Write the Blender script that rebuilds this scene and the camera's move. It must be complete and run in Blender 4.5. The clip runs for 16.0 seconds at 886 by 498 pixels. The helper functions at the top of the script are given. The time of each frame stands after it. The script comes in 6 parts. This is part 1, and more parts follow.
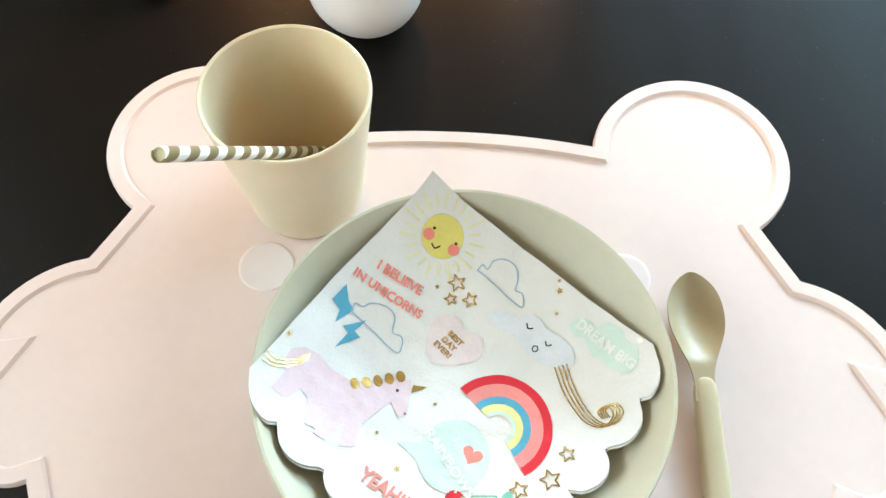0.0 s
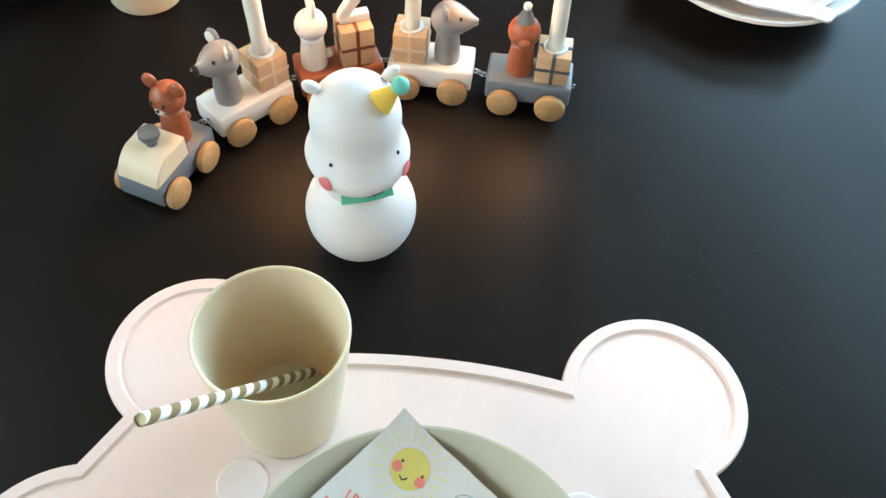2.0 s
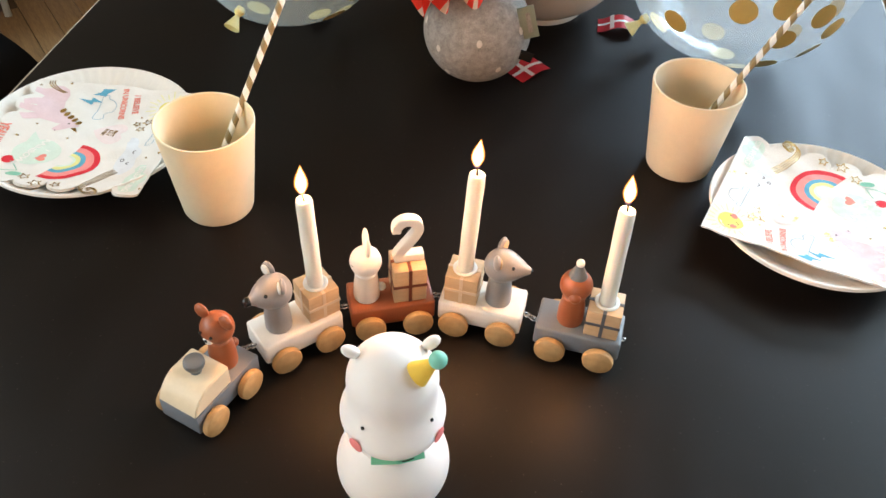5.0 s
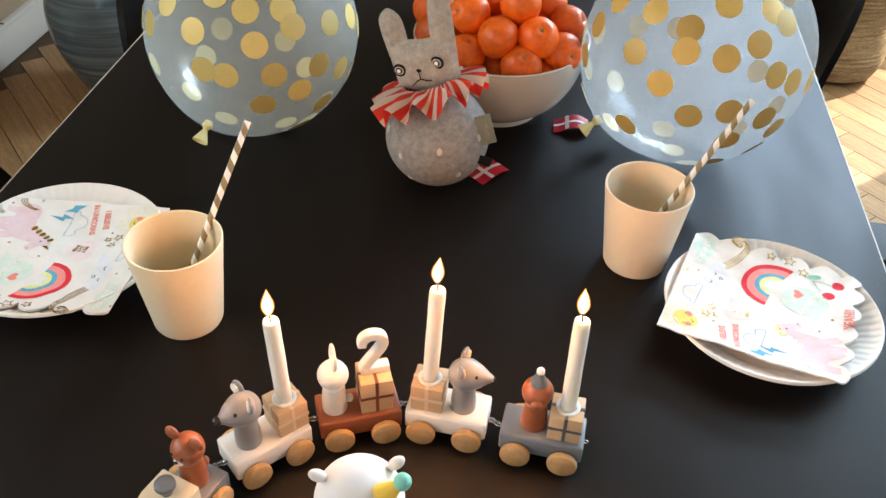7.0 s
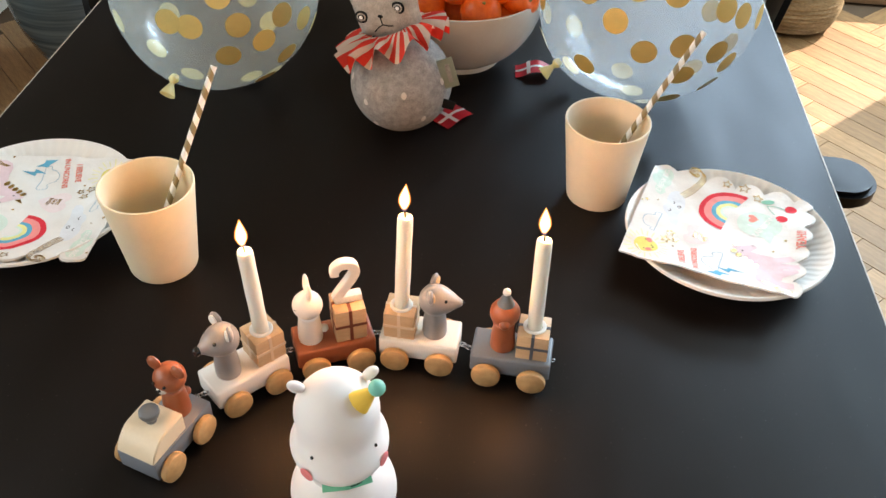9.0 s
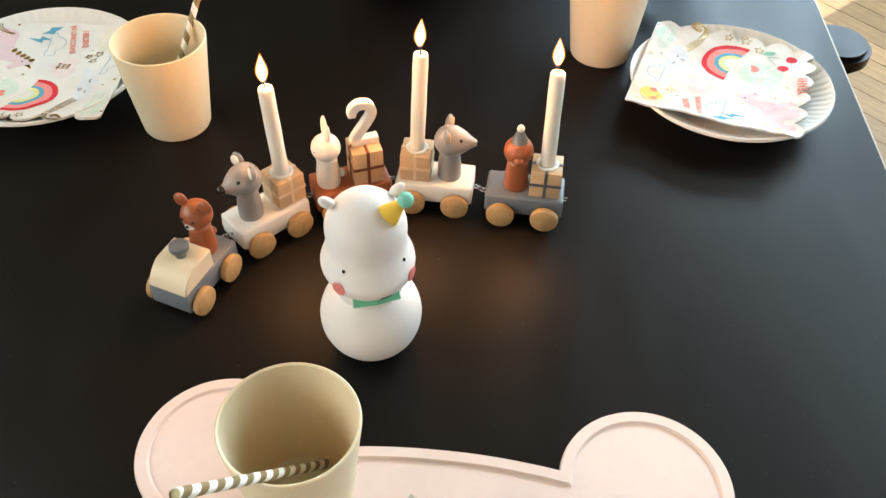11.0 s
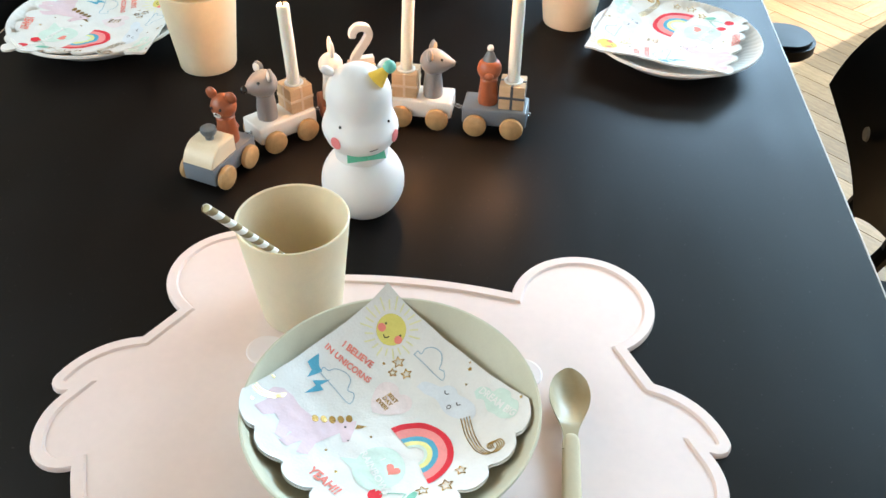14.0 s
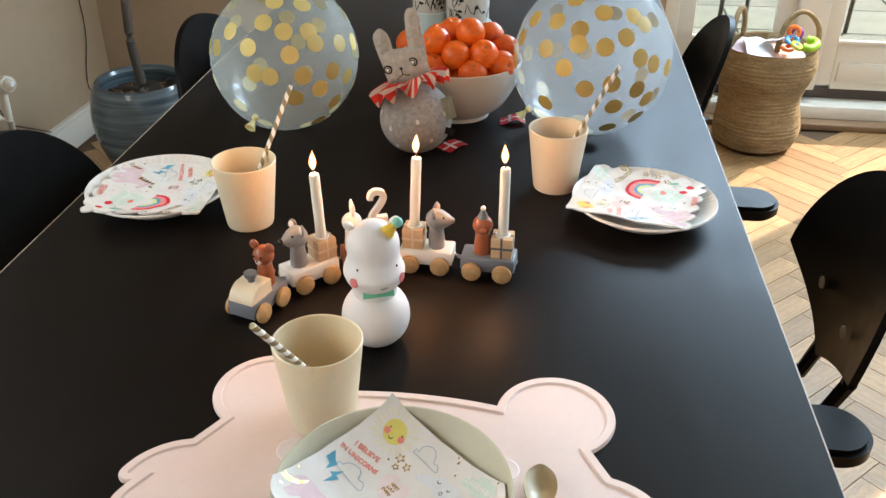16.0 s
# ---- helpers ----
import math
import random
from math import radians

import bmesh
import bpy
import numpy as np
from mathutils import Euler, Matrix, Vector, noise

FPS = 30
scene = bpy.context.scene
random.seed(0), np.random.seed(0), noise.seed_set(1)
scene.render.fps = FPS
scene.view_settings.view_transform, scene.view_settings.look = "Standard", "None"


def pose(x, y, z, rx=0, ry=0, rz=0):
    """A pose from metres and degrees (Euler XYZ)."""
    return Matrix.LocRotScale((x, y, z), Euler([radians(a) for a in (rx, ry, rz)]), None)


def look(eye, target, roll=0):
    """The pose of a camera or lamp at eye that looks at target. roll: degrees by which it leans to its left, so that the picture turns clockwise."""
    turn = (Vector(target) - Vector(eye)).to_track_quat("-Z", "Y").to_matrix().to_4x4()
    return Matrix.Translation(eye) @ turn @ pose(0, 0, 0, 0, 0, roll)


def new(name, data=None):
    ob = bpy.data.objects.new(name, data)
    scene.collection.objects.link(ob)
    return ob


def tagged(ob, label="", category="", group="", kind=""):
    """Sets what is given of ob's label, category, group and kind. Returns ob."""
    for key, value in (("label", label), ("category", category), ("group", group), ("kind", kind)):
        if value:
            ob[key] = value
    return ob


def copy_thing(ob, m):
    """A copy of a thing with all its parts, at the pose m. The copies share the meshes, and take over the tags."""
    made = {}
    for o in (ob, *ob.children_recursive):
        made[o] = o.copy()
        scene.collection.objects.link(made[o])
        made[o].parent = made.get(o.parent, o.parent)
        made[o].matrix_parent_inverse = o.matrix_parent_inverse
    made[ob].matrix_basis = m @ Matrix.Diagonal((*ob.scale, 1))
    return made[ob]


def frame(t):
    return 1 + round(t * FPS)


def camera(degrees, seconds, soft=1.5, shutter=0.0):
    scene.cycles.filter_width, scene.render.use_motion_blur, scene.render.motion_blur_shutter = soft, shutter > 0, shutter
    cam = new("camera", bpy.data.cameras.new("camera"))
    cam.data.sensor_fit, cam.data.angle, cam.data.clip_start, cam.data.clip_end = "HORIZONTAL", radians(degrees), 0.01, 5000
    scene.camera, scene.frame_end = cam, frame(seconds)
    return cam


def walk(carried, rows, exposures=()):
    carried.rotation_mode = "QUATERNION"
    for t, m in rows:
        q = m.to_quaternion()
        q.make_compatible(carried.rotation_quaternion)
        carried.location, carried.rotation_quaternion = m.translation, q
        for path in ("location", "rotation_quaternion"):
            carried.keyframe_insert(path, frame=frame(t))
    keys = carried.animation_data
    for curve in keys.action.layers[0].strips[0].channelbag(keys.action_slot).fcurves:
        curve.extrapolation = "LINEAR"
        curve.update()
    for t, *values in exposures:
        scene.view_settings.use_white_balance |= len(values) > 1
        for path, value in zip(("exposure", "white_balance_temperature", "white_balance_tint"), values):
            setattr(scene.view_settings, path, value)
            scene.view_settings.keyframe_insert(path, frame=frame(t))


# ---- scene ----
# The table top is z = 0, the floor lies 0.74 m under it.
cam = camera(53.0, 16.0)
PATH = [
    (0, (0.017, -0.015, 0.432), (0.005, 0.936, -1.328), 1.7),
    (0.5, (0.017, -0.007, 0.453), (-0.002, 1.008, -1.269), 1.8),
    (1, (0.023, -0.002, 0.471), (-0.011, 1.077, -1.213), 1.5),
    (1.5, (0.028, 0.004, 0.483), (-0.014, 1.143, -1.161), 2.2),
    (2, (0.035, 0.018, 0.492), (-0.028, 1.21, -1.113), 3.3),
    (2.5, (0.043, 0.035, 0.496), (-0.068, 1.265, -1.078), 3.5),
    (3, (0.046, 0.05, 0.498), (-0.108, 1.32, -1.039), 3.7),
    (3.5, (0.05, 0.065, 0.506), (-0.15, 1.362, -1.003), 3.2),
    (4, (0.048, 0.075, 0.515), (-0.172, 1.404, -0.963), 3.0),
    (4.5, (0.048, 0.081, 0.527), (-0.192, 1.449, -0.912), 2.7),
    (5, (0.042, 0.08, 0.537), (-0.216, 1.484, -0.863), 2.8),
    (7.5, (0.056, 0.085, 0.58), (-0.152, 1.613, -0.693), 2.0),
    (8, (0.062, 0.074, 0.574), (-0.126, 1.596, -0.71), 1.8),
    (10.5, (0.053, -0.004, 0.545), (-0.081, 1.414, -0.859), 1.3),
    (11, (0.044, -0.022, 0.528), (-0.069, 1.362, -0.91), 1.3),
    (11.5, (0.037, -0.041, 0.517), (-0.035, 1.318, -0.949), 1.7),
    (12, (0.03, -0.064, 0.503), (-0.009, 1.279, -0.978), 1.8),
    (12.5, (0.032, -0.086, 0.486), (0.006, 1.248, -1.004), 1.6),
    (13, (0.031, -0.109, 0.462), (-0.004, 1.243, -1.011), 1.6),
    (13.5, (0.06, -0.163, 0.476), (-0.039, 1.263, -0.923), 1.4),
    (14, (0.099, -0.24, 0.498), (-0.063, 1.272, -0.801), 1.1),
    (14.5, (0.122, -0.296, 0.525), (-0.082, 1.291, -0.674), 0.5),
    (15, (0.13, -0.335, 0.545), (-0.089, 1.311, -0.57), 0.5),
    (15.5, (0.135, -0.364, 0.56), (-0.1, 1.32, -0.493), 0.3),
    (16, (0.142, -0.385, 0.572), (-0.102, 1.327, -0.433), 0.0),
]
walk(cam, [(t, look(eye, target, roll)) for t, eye, target, roll in PATH], [(0.0, 1.42, 6500, 9), (0.5, 1.52, 6250, 8), (1.0, 1.56, 6000, 6), (1.75, 1.41, 5950, 5), (2.5, 1.29, 5950, 5), (3.5, 1.32, 6350, 10), (5.0, 1.32, 7050, 18), (8.0, 1.12, 6950, 20), (11.0, 1.16, 7250, 15),
     (12.25, 1.13, 6850, 12), (13.0, 1.36, 6250, 10), (13.5, 1.36, 6050, 9), (14.5, 1.21, 6700, 14), (16.0, 1.05, 7000, 19)])

# ---- world, sun and window light ----
FLOOR = -0.74
world = bpy.data.worlds.new("sky")
scene.world = world
world.use_nodes = True
wn = world.node_tree.nodes
sky = wn.new("ShaderNodeTexSky")
sky.sky_type = "NISHITA"
sky.sun_disc = False
sky.sun_elevation, sky.sun_rotation = radians(40), radians(45)
wn["Background"].inputs["Strength"].default_value = 0.12
world.node_tree.links.new(sky.outputs["Color"], wn["Background"].inputs["Color"])

sun = new("sun", bpy.data.lights.new("sun", "SUN"))
sun.data.energy, sun.data.angle, sun.data.color = 5.0, radians(0.5), (1.0, 0.94, 0.84)
sun.matrix_world = look((2.7, 2.7, 3.2), (0, 0, 0))


def window_light(name, eye, target, sx, sy, watts, color):
    lamp = new(name, bpy.data.lights.new(name, "AREA"))
    lamp.data.shape, lamp.data.size, lamp.data.size_y = "RECTANGLE", sx, sy
    lamp.data.energy, lamp.data.color = watts, color
    lamp.matrix_world = look(eye, target)
    return lamp


window_light("garden_door_daylight", (1.22, 3.0, 1.10), (0.75, 0.0, 0.1), 1.35, 0.52, 57, (0.53, 0.79, 1.0))
# Fill lamp added at the unseen west side to brighten the left plates.
window_light("side_fill_light", (-1.58, -0.20, 0.98), (0.0, 0.15, 0.98), 1.9, 0.80, 13.5, (0.86, 0.95, 0.92))
# Weak warm fill added from behind the camera, with no known source.
window_light("rear_fill_light", (0.2, -2.15, 0.75), (0.1, 1.0, 0.0), 1.9, 1.2, 1.6, (1.0, 0.87, 0.75))
window_light("terrace_window_daylight", (1.95, 1.60, 1.18), (0.3, 0.6, 0.1), 1.5, 0.92, 18, (0.54, 0.83, 1.0))

# ---- materials ----
def nodes_of(name):
    m = bpy.data.materials.new(name)
    m.use_nodes = True
    t = m.node_tree
    return m, t.nodes, t.links, t.nodes["Principled BSDF"]


def stuff(name, color, rough=0.5, var=0.12, scale=60.0, bump=0.05, metal=0.0, second=None, coat=0.0, spec=0.5,
          stretch=(1, 1, 1), sub=0.0, rough_var=0.12, each=0.0):
    """A surface with fine grain and larger patches, both at real size. each: how far one piece differs from the next."""
    m, n, l, b = nodes_of(name)
    co = n.new("ShaderNodeTexCoord")
    mp = n.new("ShaderNodeMapping")
    mp.inputs["Scale"].default_value = stretch
    l.new(co.outputs["Object"], mp.inputs["Vector"])
    fine, broad = n.new("ShaderNodeTexNoise"), n.new("ShaderNodeTexNoise")
    fine.inputs["Scale"].default_value, fine.inputs["Detail"].default_value = scale * 6, 4
    broad.inputs["Scale"].default_value, broad.inputs["Detail"].default_value = scale, 3
    for x in (fine, broad):
        l.new(mp.outputs["Vector"], x.inputs["Vector"])
    mean = n.new("ShaderNodeMix")
    mean.data_type = "FLOAT"
    mean.inputs[0].default_value = 0.5
    l.new(fine.outputs["Fac"], mean.inputs[2])
    l.new(broad.outputs["Fac"], mean.inputs[3])
    ramp = n.new("ShaderNodeValToRGB")
    ramp.color_ramp.elements[0].position, ramp.color_ramp.elements[1].position = 0.3, 0.7
    other = second or [c * (1 + var) for c in color]
    ramp.color_ramp.elements[0].color = (*[c * (1 - var) for c in color], 1)
    ramp.color_ramp.elements[1].color = (*[min(1.0, c) for c in other], 1)
    l.new(mean.outputs[0], ramp.inputs["Fac"])
    out = ramp.outputs["Color"]
    if each:
        info, hsv, rng = n.new("ShaderNodeObjectInfo"), n.new("ShaderNodeHueSaturation"), n.new("ShaderNodeMapRange")
        rng.inputs["To Min"].default_value, rng.inputs["To Max"].default_value = 1 - each, 1 + each
        l.new(info.outputs["Random"], rng.inputs["Value"])
        l.new(rng.outputs["Result"], hsv.inputs["Value"])
        l.new(out, hsv.inputs["Color"])
        out = hsv.outputs["Color"]
    l.new(out, b.inputs["Base Color"])
    rr = n.new("ShaderNodeMapRange")
    rr.inputs["To Min"].default_value, rr.inputs["To Max"].default_value = max(0.02, rough - rough_var), min(1, rough + rough_var)
    l.new(broad.outputs["Fac"], rr.inputs["Value"])
    l.new(rr.outputs["Result"], b.inputs["Roughness"])
    b.inputs["Metallic"].default_value = metal
    b.inputs["Coat Weight"].default_value = coat
    b.inputs["Specular IOR Level"].default_value = spec
    if sub:
        b.inputs["Subsurface Weight"].default_value = sub
        b.inputs["Subsurface Radius"].default_value = (0.012, 0.008, 0.005)
        b.inputs["Subsurface Scale"].default_value = 0.5
    if bump:
        bp = n.new("ShaderNodeBump")
        bp.inputs["Strength"].default_value, bp.inputs["Distance"].default_value = bump, 0.002
        l.new(mean.outputs[0], bp.inputs["Height"])
        l.new(bp.outputs["Normal"], b.inputs["Normal"])
    return m


def spiral_paper(name, dark, light, turns):
    """Two-coloured paper wound in a spiral round the local z axis."""
    m, n, l, b = nodes_of(name)
    co, sep = n.new("ShaderNodeTexCoord"), n.new("ShaderNodeSeparateXYZ")
    l.new(co.outputs["Object"], sep.inputs["Vector"])
    at, mul, add, fr, gt = [n.new("ShaderNodeMath") for _ in range(5)]
    at.operation, mul.operation, add.operation, fr.operation, gt.operation = "ARCTAN2", "MULTIPLY", "MULTIPLY_ADD", "FRACT", "GREATER_THAN"
    l.new(sep.outputs["Y"], at.inputs[0])
    l.new(sep.outputs["X"], at.inputs[1])
    l.new(at.outputs[0], mul.inputs[0])
    mul.inputs[1].default_value = 1 / math.tau
    l.new(sep.outputs["Z"], add.inputs[0])
    add.inputs[1].default_value = turns
    l.new(mul.outputs[0], add.inputs[2])
    l.new(add.outputs[0], fr.inputs[0])
    l.new(fr.outputs[0], gt.inputs[0])
    gt.inputs[1].default_value = 0.5
    mix = n.new("ShaderNodeMix")
    mix.data_type = "RGBA"
    l.new(gt.outputs[0], mix.inputs[0])
    mix.inputs[6].default_value, mix.inputs[7].default_value = (*light, 1), (*dark, 1)
    l.new(mix.outputs[2], b.inputs["Base Color"])
    b.inputs["Roughness"].default_value = 0.5
    return m


def striped_cloth(name, a, c, count):
    """Knitted stripes that run outwards from the local z axis."""
    m, n, l, b = nodes_of(name)
    co, sep = n.new("ShaderNodeTexCoord"), n.new("ShaderNodeSeparateXYZ")
    l.new(co.outputs["Object"], sep.inputs["Vector"])
    at, mul, sn, gt = [n.new("ShaderNodeMath") for _ in range(4)]
    at.operation, mul.operation, sn.operation, gt.operation = "ARCTAN2", "MULTIPLY", "SINE", "GREATER_THAN"
    l.new(sep.outputs["Y"], at.inputs[0])
    l.new(sep.outputs["X"], at.inputs[1])
    l.new(at.outputs[0], mul.inputs[0])
    mul.inputs[1].default_value = count
    l.new(mul.outputs[0], sn.inputs[0])
    l.new(sn.outputs[0], gt.inputs[0])
    gt.inputs[1].default_value = -0.15
    mix = n.new("ShaderNodeMix")
    mix.data_type = "RGBA"
    l.new(gt.outputs[0], mix.inputs[0])
    mix.inputs[6].default_value, mix.inputs[7].default_value = (*a, 1), (*c, 1)
    l.new(mix.outputs[2], b.inputs["Base Color"])
    b.inputs["Roughness"].default_value = 0.95
    wv, bp = n.new("ShaderNodeTexWave"), n.new("ShaderNodeBump")
    wv.inputs["Scale"].default_value = 300
    l.new(co.outputs["Object"], wv.inputs["Vector"])
    bp.inputs["Strength"].default_value, bp.inputs["Distance"].default_value = 0.4, 0.001
    l.new(wv.outputs["Fac"], bp.inputs["Height"])
    l.new(bp.outputs["Normal"], b.inputs["Normal"])
    return m


def glass(name, tint=(1, 1, 1), haze=0.0, gloss=0.08, rough=0.02, milk=(0.84, 0.92, 0.97)):
    """A thin clear skin: mostly see-through, mirror-like at a slant, with a little milky haze."""
    m, n, l, b = nodes_of(name)
    n.remove(b)
    out = n["Material Output"]
    tr, df, gl = n.new("ShaderNodeBsdfTransparent"), n.new("ShaderNodeBsdfDiffuse"), n.new("ShaderNodeBsdfGlossy")
    tr.inputs["Color"].default_value = (*tint, 1)
    df.inputs["Color"].default_value = (*milk, 1)
    gl.inputs["Roughness"].default_value = rough
    tl, body = n.new("ShaderNodeBsdfTranslucent"), n.new("ShaderNodeMixShader")
    tl.inputs["Color"].default_value = (0.9, 0.93, 0.95, 1)
    body.inputs["Fac"].default_value = 0.5
    l.new(df.outputs[0], body.inputs[1])
    l.new(tl.outputs[0], body.inputs[2])
    m1, m2, fr, sc = n.new("ShaderNodeMixShader"), n.new("ShaderNodeMixShader"), n.new("ShaderNodeFresnel"), n.new("ShaderNodeMath")
    m1.inputs["Fac"].default_value = haze
    l.new(tr.outputs[0], m1.inputs[1])
    l.new(body.outputs[0], m1.inputs[2])
    fr.inputs["IOR"].default_value = 1.45
    sc.operation = "MULTIPLY"
    sc.inputs[1].default_value = gloss / 0.04
    sc.use_clamp = True
    l.new(fr.outputs[0], sc.inputs[0])
    l.new(sc.outputs[0], m2.inputs["Fac"])
    l.new(m1.outputs[0], m2.inputs[1])
    l.new(gl.outputs[0], m2.inputs[2])
    l.new(m2.outputs[0], out.inputs["Surface"])
    return m


def glow(name, color, strength, solid=1.0):
    m, n, l, b = nodes_of(name)
    n.remove(b)
    e = n.new("ShaderNodeEmission")
    e.inputs["Color"].default_value, e.inputs["Strength"].default_value = (*color, 1), strength
    tr, mx = n.new("ShaderNodeBsdfTransparent"), n.new("ShaderNodeMixShader")
    mx.inputs["Fac"].default_value = solid
    l.new(tr.outputs[0], mx.inputs[1])
    l.new(e.outputs[0], mx.inputs[2])
    l.new(mx.outputs[0], n["Material Output"].inputs["Surface"])
    return m


def ringed_glaze(name, low, high):
    """Glazed stoneware with uneven horizontal brush rings."""
    m, n, l, b = nodes_of(name)
    co, mp, nz, rp = n.new("ShaderNodeTexCoord"), n.new("ShaderNodeMapping"), n.new("ShaderNodeTexNoise"), n.new("ShaderNodeValToRGB")
    mp.inputs["Scale"].default_value = (2, 2, 55)
    nz.inputs["Scale"].default_value, nz.inputs["Detail"].default_value = 1.5, 5
    l.new(co.outputs["Object"], mp.inputs["Vector"])
    l.new(mp.outputs["Vector"], nz.inputs["Vector"])
    l.new(nz.outputs["Fac"], rp.inputs["Fac"])
    rp.color_ramp.elements[0].position, rp.color_ramp.elements[1].position = 0.35, 0.68
    rp.color_ramp.elements[0].color, rp.color_ramp.elements[1].color = (*low, 1), (*high, 1)
    l.new(rp.outputs["Color"], b.inputs["Base Color"])
    b.inputs["Roughness"].default_value = 0.16
    bp = n.new("ShaderNodeBump")
    bp.inputs["Strength"].default_value, bp.inputs["Distance"].default_value = 0.25, 0.004
    l.new(nz.outputs["Fac"], bp.inputs["Height"])
    l.new(bp.outputs["Normal"], b.inputs["Normal"])
    return m


def grained_wood(name, a, c, rough=0.45, along=(60, 6, 60), each=0.0, coat=0.0):
    return stuff(name, a, rough, 0.15, 1.0, 0.06, second=c, stretch=along, each=each, coat=coat)




def linoleum(name, dark, light, sheen):
    """A matt dark sheet: soft gloss that grows only a little at a slant, cloudy wiping marks and a few specks of dust."""
    m, n, l, b = nodes_of(name)
    n.remove(b)
    co = n.new("ShaderNodeTexCoord")
    cloud, grain, wipe, dust = [n.new("ShaderNodeTexNoise") for _ in range(4)]
    mp = n.new("ShaderNodeMapping")
    mp.inputs["Scale"].default_value, mp.inputs["Rotation"].default_value = (9, 2.2, 1), (0, 0, 0.5)
    l.new(co.outputs["Object"], mp.inputs["Vector"])
    l.new(mp.outputs["Vector"], wipe.inputs["Vector"])
    for x, size, detail in ((cloud, 6, 4), (grain, 900, 3), (wipe, 3, 5), (dust, 420, 1)):
        x.inputs["Scale"].default_value, x.inputs["Detail"].default_value = size, detail
        if x is not wipe:
            l.new(co.outputs["Object"], x.inputs["Vector"])

    def ranged(src, a0, a1, b0, b1):
        r = n.new("ShaderNodeMapRange")
        for key, val in (("From Min", a0), ("From Max", a1), ("To Min", b0), ("To Max", b1)):
            r.inputs[key].default_value = val
        l.new(src, r.inputs["Value"])
        return r.outputs["Result"]

    base = n.new("ShaderNodeMix")
    base.data_type = "RGBA"
    base.inputs[6].default_value, base.inputs[7].default_value = (*dark, 1), (*light, 1)
    l.new(ranged(cloud.outputs["Fac"], 0.3, 0.7, 0.0, 1.0), base.inputs[0])
    specks = n.new("ShaderNodeMix")
    specks.data_type = "RGBA"
    specks.inputs[7].default_value = (0.055, 0.05, 0.045, 1)
    l.new(base.outputs[2], specks.inputs[6])
    l.new(ranged(dust.outputs["Fac"], 0.755, 0.80, 0.0, 0.7), specks.inputs[0])
    df, gl, mx = n.new("ShaderNodeBsdfDiffuse"), n.new("ShaderNodeBsdfGlossy"), n.new("ShaderNodeMixShader")
    l.new(specks.outputs[2], df.inputs["Color"])
    gl.inputs["Color"].default_value = (*sheen, 1)
    l.new(ranged(wipe.outputs["Fac"], 0.3, 0.7, 0.35, 0.45), gl.inputs["Roughness"])
    fr, mad = n.new("ShaderNodeFresnel"), n.new("ShaderNodeMath")
    fr.inputs["IOR"].default_value = 1.3
    mad.operation = "MULTIPLY_ADD"
    mad.inputs[1].default_value, mad.inputs[2].default_value = 0.23, 0.0140
    l.new(fr.outputs[0], mad.inputs[0])
    l.new(mad.outputs[0], mx.inputs["Fac"])
    bp = n.new("ShaderNodeBump")
    bp.inputs["Strength"].default_value, bp.inputs["Distance"].default_value = 0.05, 0.0006
    l.new(grain.outputs["Fac"], bp.inputs["Height"])
    l.new(bp.outputs["Normal"], gl.inputs["Normal"])
    l.new(df.outputs[0], mx.inputs[1])
    l.new(gl.outputs[0], mx.inputs[2])
    l.new(mx.outputs[0], n["Material Output"].inputs["Surface"])
    return m


TABLE = linoleum("black_linoleum", (0.0044, 0.0032, 0.0026), (0.0066, 0.0047, 0.0037), (0.93, 0.95, 0.97))
TABLE_EDGE = stuff("pale_plywood_edge", (0.42, 0.34, 0.26), 0.5, 0.15, 40)
SILICONE = stuff("pale_pink_silicone", (0.78, 0.635, 0.585), 0.62, 0.03, 25, 0.02, spec=0.35, sub=0.1)
SILICONE_DOT = stuff("paler_pink_silicone", (0.80, 0.70, 0.68), 0.55, 0.02, 25, 0.02, sub=0.1)
SAGE = stuff("sage_bamboo_fibre", (0.55, 0.52, 0.39), 0.48, 0.04, 120, 0.03, spec=0.4)
SAGE_CUP = stuff("pale_sage_bamboo_fibre", (0.68, 0.595, 0.425), 0.48, 0.04, 120, 0.03, spec=0.4, sub=0.35)
CREAM = stuff("sand_bamboo_fibre", (0.70, 0.595, 0.42), 0.5, 0.04, 120, 0.03, spec=0.4, sub=0.3)
PEACH = stuff("warm_sand_bamboo_fibre", (0.67, 0.565, 0.42), 0.5, 0.04, 120, 0.03, spec=0.4, sub=0.3)
PAPER = stuff("white_tissue_paper", (0.735, 0.72, 0.685), 0.8, 0.03, 90, 0.25, spec=0.2)
PLATE = stuff("white_coated_card", (0.80, 0.78, 0.74), 0.35, 0.02, 60, 0.03)
GOLD = stuff("gold_foil", (0.72, 0.52, 0.20), 0.25, 0.1, 200, 0.1, metal=1.0)
GOLD_DOT = stuff("gold_print", (0.47, 0.32, 0.09), 0.45, 0.08, 80, 0.02, metal=0.2, each=0.2)
YELLOW_DOT = stuff("yellow_gold_print", (0.50, 0.41, 0.14), 0.5, 0.08, 80, 0.02, metal=0.1, each=0.3)
STRAW = spiral_paper("gold_and_white_paper", (0.23, 0.17, 0.075), (0.82, 0.80, 0.75), 60)
WAX = stuff("ivory_wax", (0.76, 0.72, 0.63), 0.45, 0.03, 60, 0.03, sub=0.4)
SCREW = stuff("dull_screw_cap", (0.20, 0.18, 0.15), 0.6, 0.1)
STRAW_END = stuff("pale_straw_core", (0.62, 0.58, 0.36), 0.7, 0.05)
SOOT = stuff("burnt_wick", (0.02, 0.015, 0.01), 0.9)
